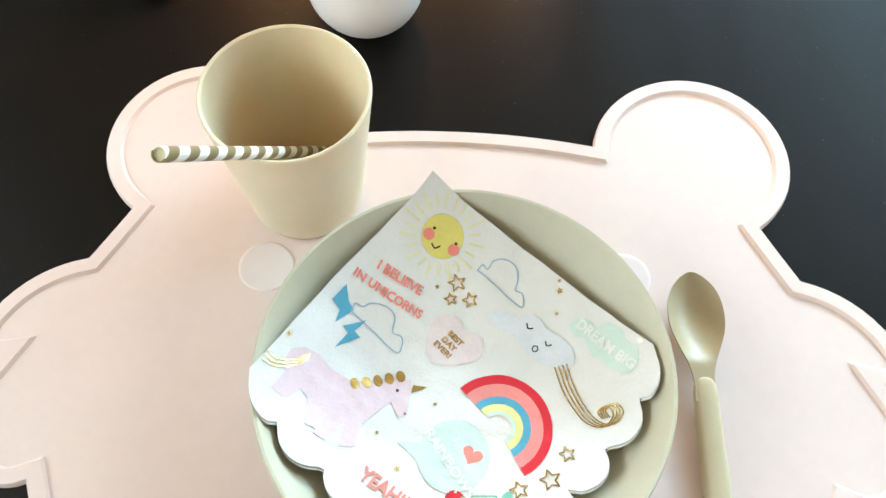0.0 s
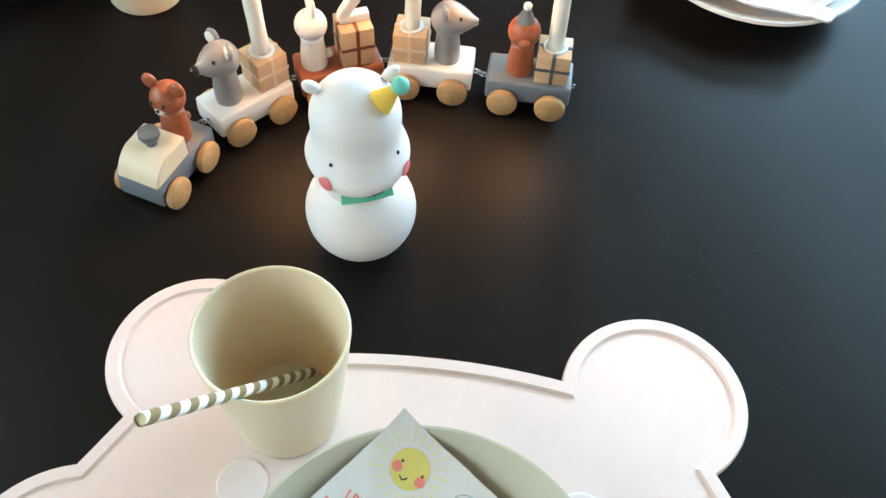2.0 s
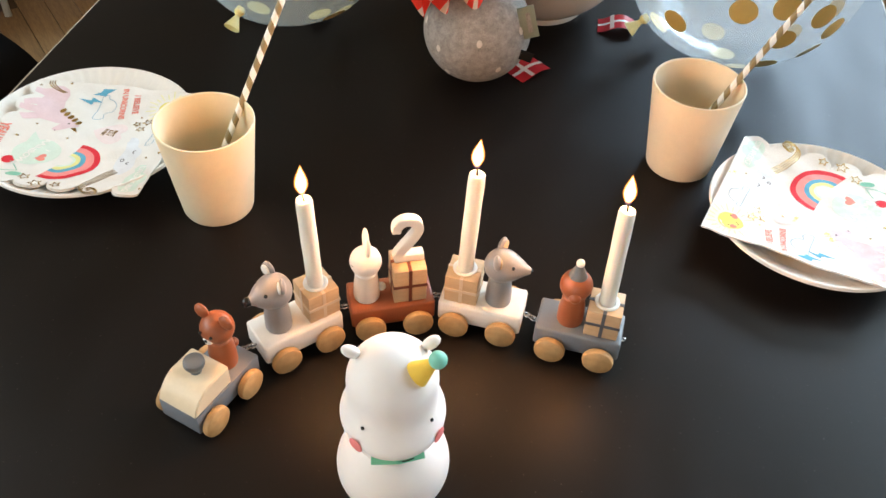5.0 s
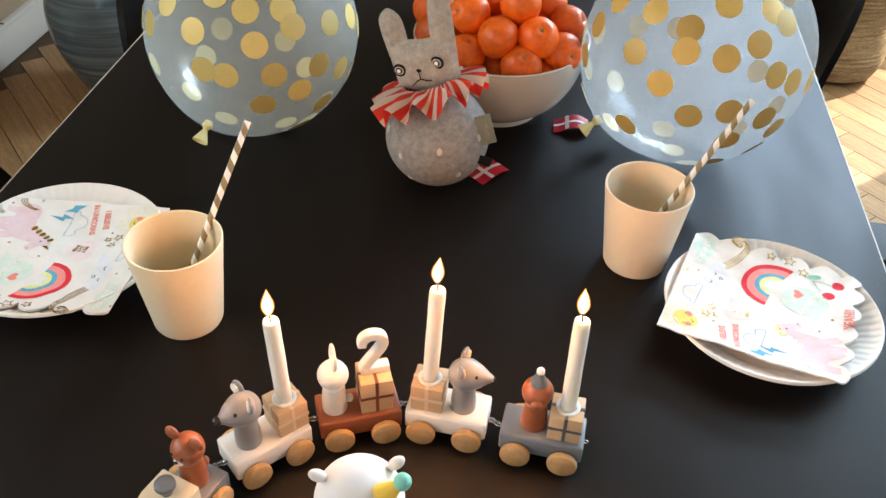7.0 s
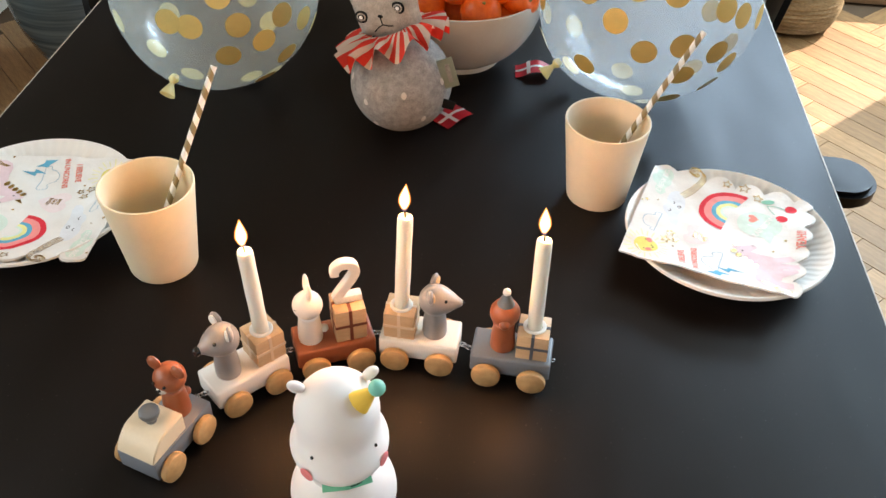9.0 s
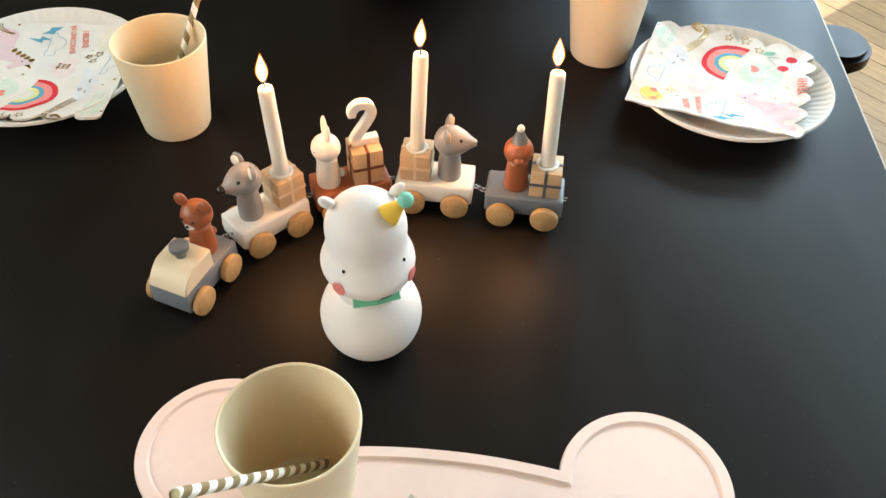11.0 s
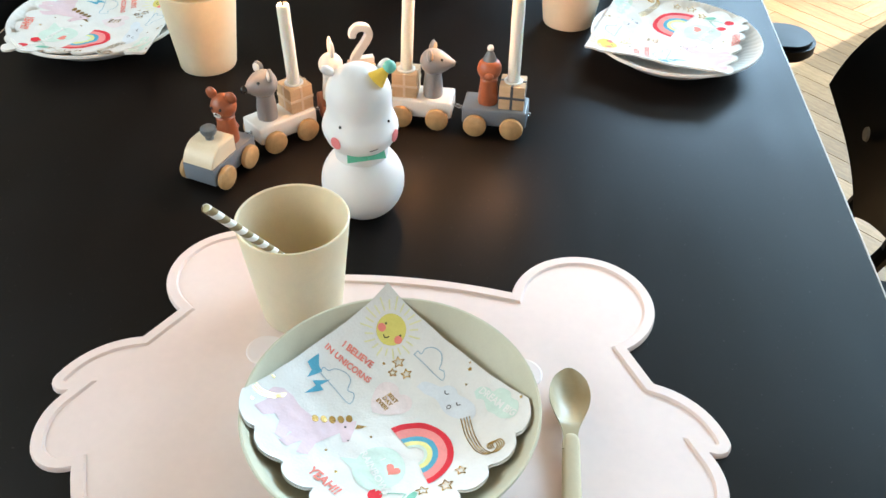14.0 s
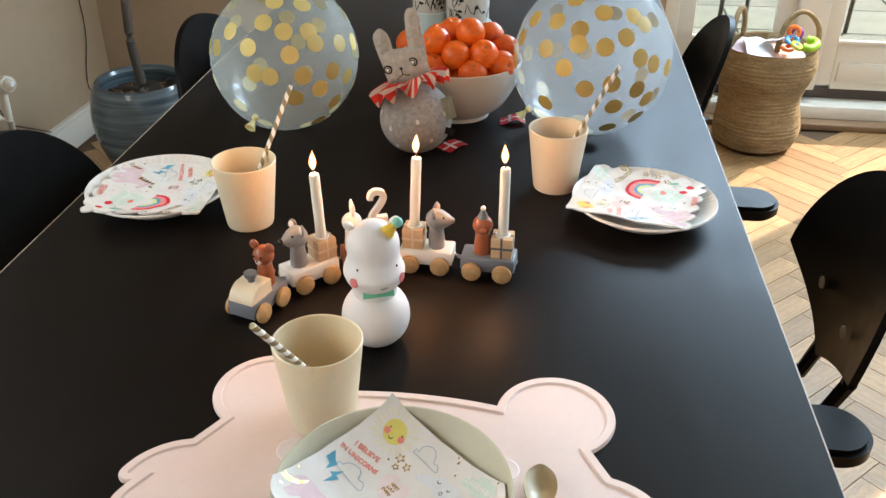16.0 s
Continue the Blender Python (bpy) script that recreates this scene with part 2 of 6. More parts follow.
FLAME = glow("candle_flame", (1.0, 0.30, 0.05), 1.3, 0.17)
FLAME_BODY = glow("candle_flame_body", (1.0, 0.45, 0.11), 2.2, 0.45)
FLAME_CORE = glow("candle_flame_core", (1.0, 0.66, 0.30), 7.0)
FLAME_FOOT = glow("candle_flame_foot", (0.45, 0.30, 0.55), 0.35, 0.35)
BEECH = stuff("bare_beech", (0.62, 0.385, 0.205), 0.5, 0.06, 1.0, 0.05, second=(0.68, 0.445, 0.255), stretch=(40, 220, 220))
LABEL_GREEN = stuff("sage_woven_label", (0.17, 0.20, 0.155), 0.8, 0.1)
LABEL_BLACK = stuff("black_woven_label", (0.012, 0.012, 0.012), 0.9, 0.1, spec=0.1)
WHEEL = grained_wood("wheel_beech", (0.47, 0.265, 0.105), (0.58, 0.35, 0.155), 0.5, (40, 160, 40), each=0.08)
WHITE_PAINT = stuff("white_lacquer", (0.80, 0.76, 0.70), 0.35, 0.03, 80, 0.03)
GREY_PAINT = stuff("grey_lacquer", (0.27, 0.25, 0.24), 0.35, 0.05, 80, 0.03)
SLATE = stuff("slate_lacquer", (0.12, 0.135, 0.145), 0.4, 0.06, 80, 0.03)
BLUEGREY = stuff("blue_grey_lacquer", (0.170, 0.188, 0.212), 0.38, 0.05, 80, 0.03)
RUST = stuff("rust_lacquer", (0.32, 0.088, 0.034), 0.38, 0.08, 80, 0.03)
RUST_DARK = stuff("brown_ribbon", (0.19, 0.05, 0.025), 0.4, 0.06)
GREY_RIBBON = stuff("slate_ribbon", (0.10, 0.10, 0.11), 0.4, 0.06)
PALE_RIBBON = stuff("pale_ribbon", (0.73, 0.54, 0.37), 0.4, 0.06)
CREAM_PAINT = stuff("cream_lacquer", (0.74, 0.61, 0.43), 0.4, 0.04, 80, 0.03)
BLACK_PAINT = stuff("black_gloss", (0.012, 0.012, 0.012), 0.2, 0.1)
MILKY = stuff("matt_white_vinyl", (0.72, 0.695, 0.68), 0.55, 0.015, 40, 0.01, sub=0.15)
ROSE = stuff("rose_print", (0.72, 0.20, 0.20), 0.55, 0.05)
TEAL = stuff("teal_print", (0.16, 0.52, 0.42), 0.5, 0.05)
GREEN_PRINT = stuff("green_print", (0.10, 0.42, 0.26), 0.5, 0.05)
YELLOW = stuff("yellow_vinyl", (0.80, 0.53, 0.07), 0.5, 0.05)
STEEL = stuff("bright_steel", (0.6, 0.6, 0.6), 0.25, 0.05, metal=1.0)
FELT = stuff("grey_melange_knit", (0.245, 0.235, 0.22), 0.95, 0.40, 150, 0.7, spec=0.1)
FELT_LIGHT = stuff("pale_melange_knit", (0.33, 0.30, 0.265), 0.95, 0.36, 130, 0.7, spec=0.1)
FELT_DOT = stuff("pale_knit_dot", (0.50, 0.46, 0.42), 0.95, 0.1, 160, 0.3, spec=0.1)
RUFF = striped_cloth("red_and_white_knit", (0.75, 0.62, 0.52), (0.80, 0.06, 0.035), 33)
ORANGE = stuff("mandarin_peel", (0.70, 0.082, 0.005), 0.38, 0.16, 34, 0.45, second=(0.82, 0.155, 0.010), each=0.22, coat=0.05, spec=0.38)
STALK = stuff("dry_stalk", (0.16, 0.17, 0.05), 0.8)
PORCELAIN = stuff("white_porcelain", (0.55, 0.51, 0.44), 0.2, 0.03, 30, 0.01, coat=0.3)
MINT = stuff("pale_mint_enamel", (0.60, 0.70, 0.67), 0.25, 0.03, 30, 0.01)
FLAG_RED = stuff("red_paper", (0.60, 0.02, 0.035), 0.4, 0.05)
FLAG_WHITE = stuff("white_paper", (0.80, 0.79, 0.78), 0.5, 0.03)
BALLOON = glass("clear_latex", (0.975, 0.985, 0.97), 0.19, 0.0028, 0.17, (0.84, 0.92, 0.82))
MILKY_BALLOON = glass("milky_latex", (0.96, 0.98, 1.0), 0.21, 0.0030, 0.17, (0.79, 0.92, 0.95))
KNOT = stuff("yellow_latex", (0.66, 0.60, 0.28), 0.45, 0.06, sub=0.3)
PANE = glass("window_glass", (0.96, 0.98, 0.97), 0.0, 0.04, 0.0)
BLACK_SHELL = stuff("black_stained_plywood", (0.0035, 0.0035, 0.0035), 0.40, 0.15, 20, 0.02, spec=0.07)
OAK = stuff("oiled_oak", (0.26, 0.135, 0.055), 0.45, 0.25, 3.0, 0.08, spec=0.3, second=(0.45, 0.265, 0.12), stretch=(2.2, 22, 8), each=0.22)
SUBFLOOR = stuff("dark_floor_joints", (0.10, 0.06, 0.03), 0.8)
WALL = stuff("warm_white_plaster", (0.42, 0.315, 0.215), 0.85, 0.05, 3.0, 0.1, spec=0.2)
CEILING = stuff("warm_ceiling_paint", (0.52, 0.42, 0.32), 0.9, 0.03, 2.0, 0.05)
JOINERY = stuff("cream_gloss_joinery", (0.76, 0.73, 0.65), 0.35, 0.03, 8.0, 0.03)
DARK_SEAL = stuff("dark_brown_threshold", (0.07, 0.05, 0.04), 0.5)
THRESH = stuff("worn_wood_threshold", (0.24, 0.14, 0.075), 0.5, 0.2, 20)
PAVING = stuff("mossy_grey_paving", (0.20, 0.24, 0.20), 0.9, 0.25, 5.0, 0.4, each=0.15)
METAL_DARK = stuff("dark_powder_coat", (0.02, 0.022, 0.022), 0.5)
GLAZE = ringed_glaze("blue_grey_glaze", (0.045, 0.07, 0.085), (0.13, 0.18, 0.205))
SOIL = stuff("potting_soil", (0.035, 0.022, 0.014), 0.95, 0.4, 60, 1.0)
CHIP = stuff("dry_bark", (0.18, 0.12, 0.07), 0.9, 0.3)
BARK = stuff("grey_bark", (0.07, 0.058, 0.048), 0.9, 0.3, 30, 0.6, stretch=(1, 1, 0.3))
LEAF = stuff("dark_leaf", (0.03, 0.055, 0.02), 0.5, 0.3, each=0.2)
JUTE = stuff("braided_jute", (0.24, 0.16, 0.08), 0.95, 0.35, 18, 0.9, second=(0.40, 0.29, 0.165), stretch=(1, 1, 3), spec=0.1)
ENAMEL = stuff("cream_radiator_enamel", (0.72, 0.68, 0.58), 0.35, 0.03)
CABLE = stuff("brown_cable", (0.06, 0.045, 0.035), 0.6)
PRINT = {k: stuff("print_" + k, c, 0.8, 0.06, 90, 0.15, spec=0.2) for k, c in dict(
    yellow=(0.70, 0.62, 0.17), sunray=(0.76, 0.73, 0.42), coral=(0.80, 0.25, 0.20), blue=(0.10, 0.36, 0.50), sky=(0.68, 0.71, 0.74), mint=(0.60, 0.72, 0.64),
    pink=(0.77, 0.66, 0.65), lilac=(0.71, 0.55, 0.58), red=(0.66, 0.035, 0.05), salmon=(0.80, 0.28, 0.26), ink=(0.05, 0.045, 0.04), outline=(0.33, 0.46, 0.54),
    leaf=(0.20, 0.48, 0.36), lemon=(0.72, 0.70, 0.30), pale=(0.78, 0.78, 0.74), peach=(0.78, 0.52, 0.42)).items()}

# ---- shape helpers ----
def link(name, bm, material, parent=None, label="", smooth=True):
    me = bpy.data.meshes.new(name)
    bm.normal_update()
    bm.to_mesh(me)
    bm.free()
    for m in material if isinstance(material, (list, tuple)) else [material]:
        me.materials.append(m)
    if smooth:
        me.polygons.foreach_set("use_smooth", [True] * len(me.polygons))
        me.set_sharp_from_angle(angle=radians(38))
    ob = new(name, me)
    if parent is not None:
        ob.parent = parent
    if label:
        ob["label"] = label
    return ob


def part(name, bm, material, parent, label="", m=None):
    ob = link(name, bm, material, parent, label)
    if m is not None:
        ob.matrix_basis = m
    return ob


def share(name, mesh, parent, m):
    """One more piece on a mesh that is already there."""
    ob = new(name, mesh)
    ob.parent = parent
    ob.matrix_basis = m
    return ob


def thing(name, m, label, category, group="", kind=""):
    ob = new(name)
    ob.empty_display_size = 0.02
    ob.matrix_basis = m
    return tagged(ob, label, category, group, kind)


def lathe(profile, seg=64, closed=False):
    """Turns a list of (radius, height) round the z axis."""
    bm = bmesh.new()
    rings = []
    for r, z in profile:
        if r < 1e-6:
            rings.append([bm.verts.new((0, 0, z))])
        else:
            rings.append([bm.verts.new((r * math.cos(a), r * math.sin(a), z)) for a in (math.tau * k / seg for k in range(seg))])
    pairs = list(zip(rings, rings[1:] + ([rings[0]] if closed else [])))
    pairs = pairs if closed else pairs[: len(rings) - 1]
    for a, b in pairs:
        for k in range(seg):
            j = (k + 1) % seg
            if len(a) == 1 and len(b) == 1:
                continue
            if len(a) == 1:
                bm.faces.new((a[0], b[j], b[k]))
            elif len(b) == 1:
                bm.faces.new((a[k], a[j], b[0]))
            else:
                bm.faces.new((a[k], a[j], b[j], b[k]))
    bmesh.ops.recalc_face_normals(bm, faces=bm.faces)
    return bm


def smooth_profile(points, steps=6):
    """A rounder line through some points (Catmull-Rom)."""
    p = [points[0]] + list(points) + [points[-1]]
    out = []
    for i in range(1, len(p) - 2):
        a, b, c, d = (Vector(q) for q in p[i - 1 : i + 3])
        for s in range(steps):
            t = s / steps
            out.append(tuple(0.5 * ((2 * b) + (c - a) * t + (2 * a - 5 * b + 4 * c - d) * t * t + (3 * b - a - 3 * c + d) * t**3)))
    out.append(tuple(points[-1]))
    return out


def box(sx, sy, sz, at=(0, 0, 0), bevel=0.001, seg=2):
    bm = bmesh.new()
    bmesh.ops.create_cube(bm, size=1, matrix=Matrix.Translation(at) @ Matrix.Diagonal((sx, sy, sz, 1)))
    if bevel:
        bmesh.ops.bevel(bm, geom=bm.edges[:], offset=bevel, segments=seg, profile=0.5, affect="EDGES")
    return bm


def ball(r, at=(0, 0, 0), scale=(1, 1, 1), u=24, v=16, turn=None):
    bm = bmesh.new()
    m = Matrix.Translation(at) @ (turn or Matrix()) @ Matrix.Diagonal((*scale, 1))
    bmesh.ops.create_uvsphere(bm, u_segments=u, v_segments=v, radius=r, matrix=m)
    return bm


def rod(a, b, r, r2=None, seg=12):
    a, b = Vector(a), Vector(b)
    bm = bmesh.new()
    m = Matrix.Translation((a + b) / 2) @ (b - a).to_track_quat("Z", "Y").to_matrix().to_4x4()
    bmesh.ops.create_cone(bm, cap_ends=True, segments=seg, radius1=r, radius2=r if r2 is None else r2, depth=(b - a).length, matrix=m)
    return bm


def tube(points, r, seg=8, closed=False):
    """A round bar along a line of points; r may be a list."""
    pts = [Vector(p) for p in points]
    bm, rings, n = bmesh.new(), [], len(points)
    for i, p in enumerate(pts):
        d = (pts[(i + 1) % n] - pts[i - 1]) if closed else (pts[min(i + 1, n - 1)] - pts[max(i - 1, 0)])
        q = d.to_track_quat("Z", "Y").to_matrix()
        rr = r[i] if isinstance(r, (list, tuple)) else r
        rings.append([bm.verts.new(p + q @ Vector((rr * math.cos(math.tau * k / seg), rr * math.sin(math.tau * k / seg), 0))) for k in range(seg)])
    for a, b in zip(rings, rings[1:] + ([rings[0]] if closed else [])):
        for k in range(seg):
            bm.faces.new((a[k], a[(k + 1) % seg], b[(k + 1) % seg], b[k]))
    if not closed:
        bm.faces.new(rings[0][::-1])
        bm.faces.new(rings[-1])
    return bm


def join(*parts):
    """Several bmeshes in one; (bm, slot) gives a bmesh its material slot."""
    out = bmesh.new()
    for p in parts:
        bm, slot = p if isinstance(p, tuple) else (p, 0)
        for f in bm.faces:
            f.material_index = slot
        me = bpy.data.meshes.new("scratch")
        bm.to_mesh(me)
        bm.free()
        out.from_mesh(me)
        bpy.data.meshes.remove(me)
    return out


def moved(bm, m):
    bm.transform(m)
    return bm


def arc3(a, b, c, steps):
    """Points on the arc from a through b to c."""
    ax, ay, bx, by, cx, cy = *a, *b, *c
    d = 2 * (ax * (by - cy) + bx * (cy - ay) + cx * (ay - by))
    ux = ((ax**2 + ay**2) * (by - cy) + (bx**2 + by**2) * (cy - ay) + (cx**2 + cy**2) * (ay - by)) / d
    uy = ((ax**2 + ay**2) * (cx - bx) + (bx**2 + by**2) * (ax - cx) + (cx**2 + cy**2) * (bx - ax)) / d
    r = math.hypot(ax - ux, ay - uy)
    t0, t1, t2 = (math.atan2(y - uy, x - ux) for x, y in (a, b, c))
    turn = (t2 - t0) % math.tau
    if (t1 - t0) % math.tau > turn:
        turn -= math.tau
    return [(ux + r * math.cos(t0 + turn * k / steps), uy + r * math.sin(t0 + turn * k / steps)) for k in range(steps)]


def inset(line, d, limit=2.2):
    """A closed line moved inwards by d (the line runs anticlockwise)."""
    out, n = [], len(line)
    for i in range(n):
        p, a, b = Vector(line[i]), Vector(line[i - 1]), Vector(line[(i + 1) % n])
        e, f = (p - a).normalized(), (b - p).normalized()
        u, v = Vector((-e.y, e.x)), Vector((-f.y, f.x))
        w = (u + v).normalized() if (u + v).length > 1e-6 else u
        out.append(tuple(p + w * d * min(limit, 1 / max(0.2, w.dot(u)))))
    return out


def lettering(text, size):
    """Flat letters as a bmesh, centred, of that capital height."""
    cu = bpy.data.curves.new("letters", "FONT")
    cu.offset = size * 0.045
    cu.body, cu.size, cu.align_x, cu.align_y, cu.resolution_u = text, size / 0.7, "CENTER", "CENTER", 3
    ob = new("letters", cu)
    bpy.context.view_layer.update()
    me = ob.evaluated_get(bpy.context.evaluated_depsgraph_get()).to_mesh()
    bm = bmesh.new()
    bm.from_mesh(me)
    bpy.data.objects.remove(ob)
    bpy.data.curves.remove(cu)
    return bm

# ---- the room ----
LEFT, RIGHT, REAR, BACK, NOOK, TOP = -1.62, 2.0, -2.2, 3.05, 2.75, 1.80


def slab(name, x0, x1, y0, y1, z0, z1, material, label, category, bevel=0.0):
    ob = link(name, box(x1 - x0, y1 - y0, z1 - z0, ((x0 + x1) / 2, (y0 + y1) / 2, (z0 + z1) / 2), bevel), material)
    return tagged(ob, label, category, kind="structure")


floor = slab("floor", LEFT - 0.1, RIGHT + 0.1, REAR - 0.1, BACK + 0.02, FLOOR - 0.10, FLOOR - 0.006, SUBFLOOR, "oiled oak herringbone parquet floor of the dining room", "floor")
slab("ceiling", LEFT - 0.1, RIGHT + 0.1, REAR - 0.1, BACK + 0.1, TOP, TOP + 0.1, CEILING, "plain white painted ceiling above the room", "ceiling")


def wall(name, axis, at, thick, a0, a1, holes, label):
    """A wall along x or y with real openings: (start, end, bottom, top)."""
    bms, cuts = [], sorted(holes)

    def piece(a, b, z0, z1):
        if b - a < 1e-4 or z1 - z0 < 1e-4:
            return
        if axis == "x":
            bms.append(box(b - a, thick, z1 - z0, ((a + b) / 2, at, (z0 + z1) / 2), 0))
        else:
            bms.append(box(thick, b - a, z1 - z0, (at, (a + b) / 2, (z0 + z1) / 2), 0))

    p = a0
    for s, e, z0, z1 in cuts:
        piece(p, s, FLOOR - 0.05, TOP)
        piece(s, e, FLOOR - 0.05, z0)
        piece(s, e, z1, TOP)
        p = e
    piece(p, a1, FLOOR - 0.05, TOP)
    return tagged(link(name, join(*bms), WALL), label, "wall", kind="structure")


DOOR = (0.50, 1.94, FLOOR, 1.38)
EAST = (0.30, 2.35, FLOOR + 0.12, 1.68)
# Unseen opening added round the left fill lamp; its place is assumed.
SIDE = (-1.25, 0.85, 0.12, 1.42)
# Opening made up to go with the fill lamp behind the camera.
REAR_FILL_HOLE = (-0.8, 1.2, 0.12, 1.42)
wall("wall_west", "y", LEFT - 0.06, 0.12, REAR, NOOK + 0.12, [SIDE], "warm white plaster wall behind the radiator")
wall("wall_north_alcove", "x", NOOK + 0.06, 0.12, LEFT, -0.30, [], "warm white plaster wall behind the potted tree")
wall("wall_alcove_return", "y", -0.36, 0.12, NOOK + 0.12, BACK, [], "short return of warm white plaster wall")
wall("wall_north", "x", BACK + 0.08, 0.16, -0.42, RIGHT, [DOOR], "plaster wall round the glazed garden door")
wall("wall_east", "y", RIGHT + 0.06, 0.12, REAR, BACK + 0.16, [EAST], "warm white plaster wall with a tall window")
# Closing wall behind the camera, unseen; the window in it is assumed.
wall("wall_south", "x", REAR - 0.06, 0.12, LEFT - 0.12, RIGHT + 0.12, [REAR_FILL_HOLE], "plain unseen rear wall with an added window opening")


def skirting(name, x0, x1, y0, y1):
    bm = join(box(x1 - x0, y1 - y0, 0.10, ((x0 + x1) / 2, (y0 + y1) / 2, FLOOR + 0.05), 0.002),
              box((x1 - x0) + (0.006 if x1 - x0 < 0.1 else 0), (y1 - y0) + (0.006 if y1 - y0 < 0.1 else 0), 0.016, ((x0 + x1) / 2, (y0 + y1) / 2, FLOOR + 0.108), 0.004))
    return tagged(link(name, bm, JOINERY), "cream painted skirting board along the wall", "skirting board", kind="structure")


skirting("baseboard", LEFT, LEFT + 0.018, REAR, NOOK)
skirting("baseboard", LEFT + 0.018, -0.42, NOOK - 0.018, NOOK)
skirting("baseboard", -0.30, 0.42, BACK - 0.018, BACK)


def window(name, axis, at, hole):
    """A framed window with one mullion, set in an opening of a wall."""
    s, e, z0, z1 = hole
    root = thing(name, Matrix(), "cream framed window with clear glass out of view", "window", kind="structure")

    def bar(nm, a, b, c, d, deep=0.07):
        bm = box(b - a, deep, d - c, ((a + b) / 2, at, (c + d) / 2), 0.003) if axis == "x" else box(deep, b - a, d - c, (at, (a + b) / 2, (c + d) / 2), 0.003)
        part(nm, bm, JOINERY, root)

    bar("window_frame", s, s + 0.05, z0, z1)
    bar("window_frame", e - 0.05, e, z0, z1)
    bar("window_frame", s + 0.05, e - 0.05, z1 - 0.05, z1)
    bar("window_sill", s + 0.05, e - 0.05, z0, z0 + 0.05, 0.11)
    bar("mullion", (s + e) / 2 - 0.03, (s + e) / 2 + 0.03, z0 + 0.05, z1 - 0.05)
    for a, b in ((s + 0.05, (s + e) / 2 - 0.03), ((s + e) / 2 + 0.03, e - 0.05)):
        bm = box(b - a, 0.004, z1 - z0 - 0.1, ((a + b) / 2, at, (z0 + z1) / 2), 0) if axis == "x" else box(0.004, b - a, z1 - z0 - 0.1, (at, (a + b) / 2, (z0 + z1) / 2), 0)
        pane = part("pane", bm, PANE, root, "clear window pane")
        pane.visible_shadow = False


# The side window is an added, unseen surround for the fill lamp.
window("side_fill_window", "y", LEFT - 0.08, SIDE)
# The rear window is added too and never in view.
window("rear_fill_window", "x", REAR - 0.08, REAR_FILL_HOLE)
window("window_3", "y", RIGHT + 0.08, EAST)


def garden_door():
    s, e, z0, z1 = DOOR
    y = BACK + 0.05
    root = thing("door_1", Matrix(), "cream painted glazed double garden door with raised lower panels", "door", kind="structure")
    base = z0 + 0.075
    for nm, a, b, c, d, deep in (("door_frame", s, s + 0.05, base, z1, 0.12), ("door_frame", e - 0.05, e, base, z1, 0.12), ("door_frame", s + 0.05, e - 0.05, z1 - 0.06, z1, 0.12)):
        part(nm, box(b - a, deep, d - c, ((a + b) / 2, y, (c + d) / 2), 0.004), JOINERY, root)
    part("sill", box(e - s, 0.16, 0.050, ((s + e) / 2, y - 0.02, z0 + 0.050), 0.004), JOINERY, root)
    part("threshold", box(e - s, 0.10, 0.025, ((s + e) / 2, BACK - 0.06, z0 + 0.0125), 0.005), THRESH, root, "worn brown wooden threshold strip")
    part("weather_bar", box(e - s - 0.1, 0.05, 0.045, ((s + e) / 2, y + 0.02, z0 + 0.0985), 0.002), DARK_SEAL, root, "dark brown weather bar under the leaf")
    mid = 1.045
    part("mullion", box(0.11, 0.13, z1 - 0.06 - base - 0.05, (mid - 0.01, y, (z1 - 0.06 + base + 0.05) / 2), 0.006), JOINERY, root)
    for a, b in ((s + 0.05, mid - 0.065), (mid + 0.045, e - 0.05)):
        leaf = part("door_leaf", join(box(0.065, 0.05, z1 - 0.07 - base - 0.06, (a + 0.0325, y, (z1 - 0.07 + base + 0.06) / 2), 0.004),
                                      box(0.065, 0.05, z1 - 0.07 - base - 0.06, (b - 0.0325, y, (z1 - 0.07 + base + 0.06) / 2), 0.004),
                                      box(b - a - 0.13, 0.048, 0.18, ((a + b) / 2, y, base + 0.135), 0.004),
                                      box(b - a - 0.13, 0.048, 0.07, ((a + b) / 2, y, z1 - 0.105), 0.004)), JOINERY, root)
        part("panel", box(b - a - 0.16, 0.012, 0.075, ((a + b) / 2, y - 0.026, base + 0.115), 0.005), JOINERY, leaf)
        part("glazing_bead", box(b - a - 0.13, 0.016, 0.014, ((a + b) / 2, y - 0.028, base + 0.232), 0.003), JOINERY, leaf)
        pane = part("pane", box(b - a - 0.13, 0.004, z1 - 0.14 - base - 0.225, ((a + b) / 2, y, (z1 - 0.14 + base + 0.225) / 2), 0), PANE, leaf, "clear glass door pane")
        pane.visible_shadow = False


garden_door()

# ---- the garden outside the door ----
tagged(link("ground", box(400, 400, 0.1, (0, 0, FLOOR - 0.27), 0), SUBFLOOR), "dark bedding earth under the terrace paving", "ground", kind="structure")
terrace = tagged(link("pavement", box(9.0, 7.0, 0.05, (1.0, 6.75, FLOOR - 0.195), 0), PAVING), "mossy grey stone terrace outside the door", "paving", kind="structure")


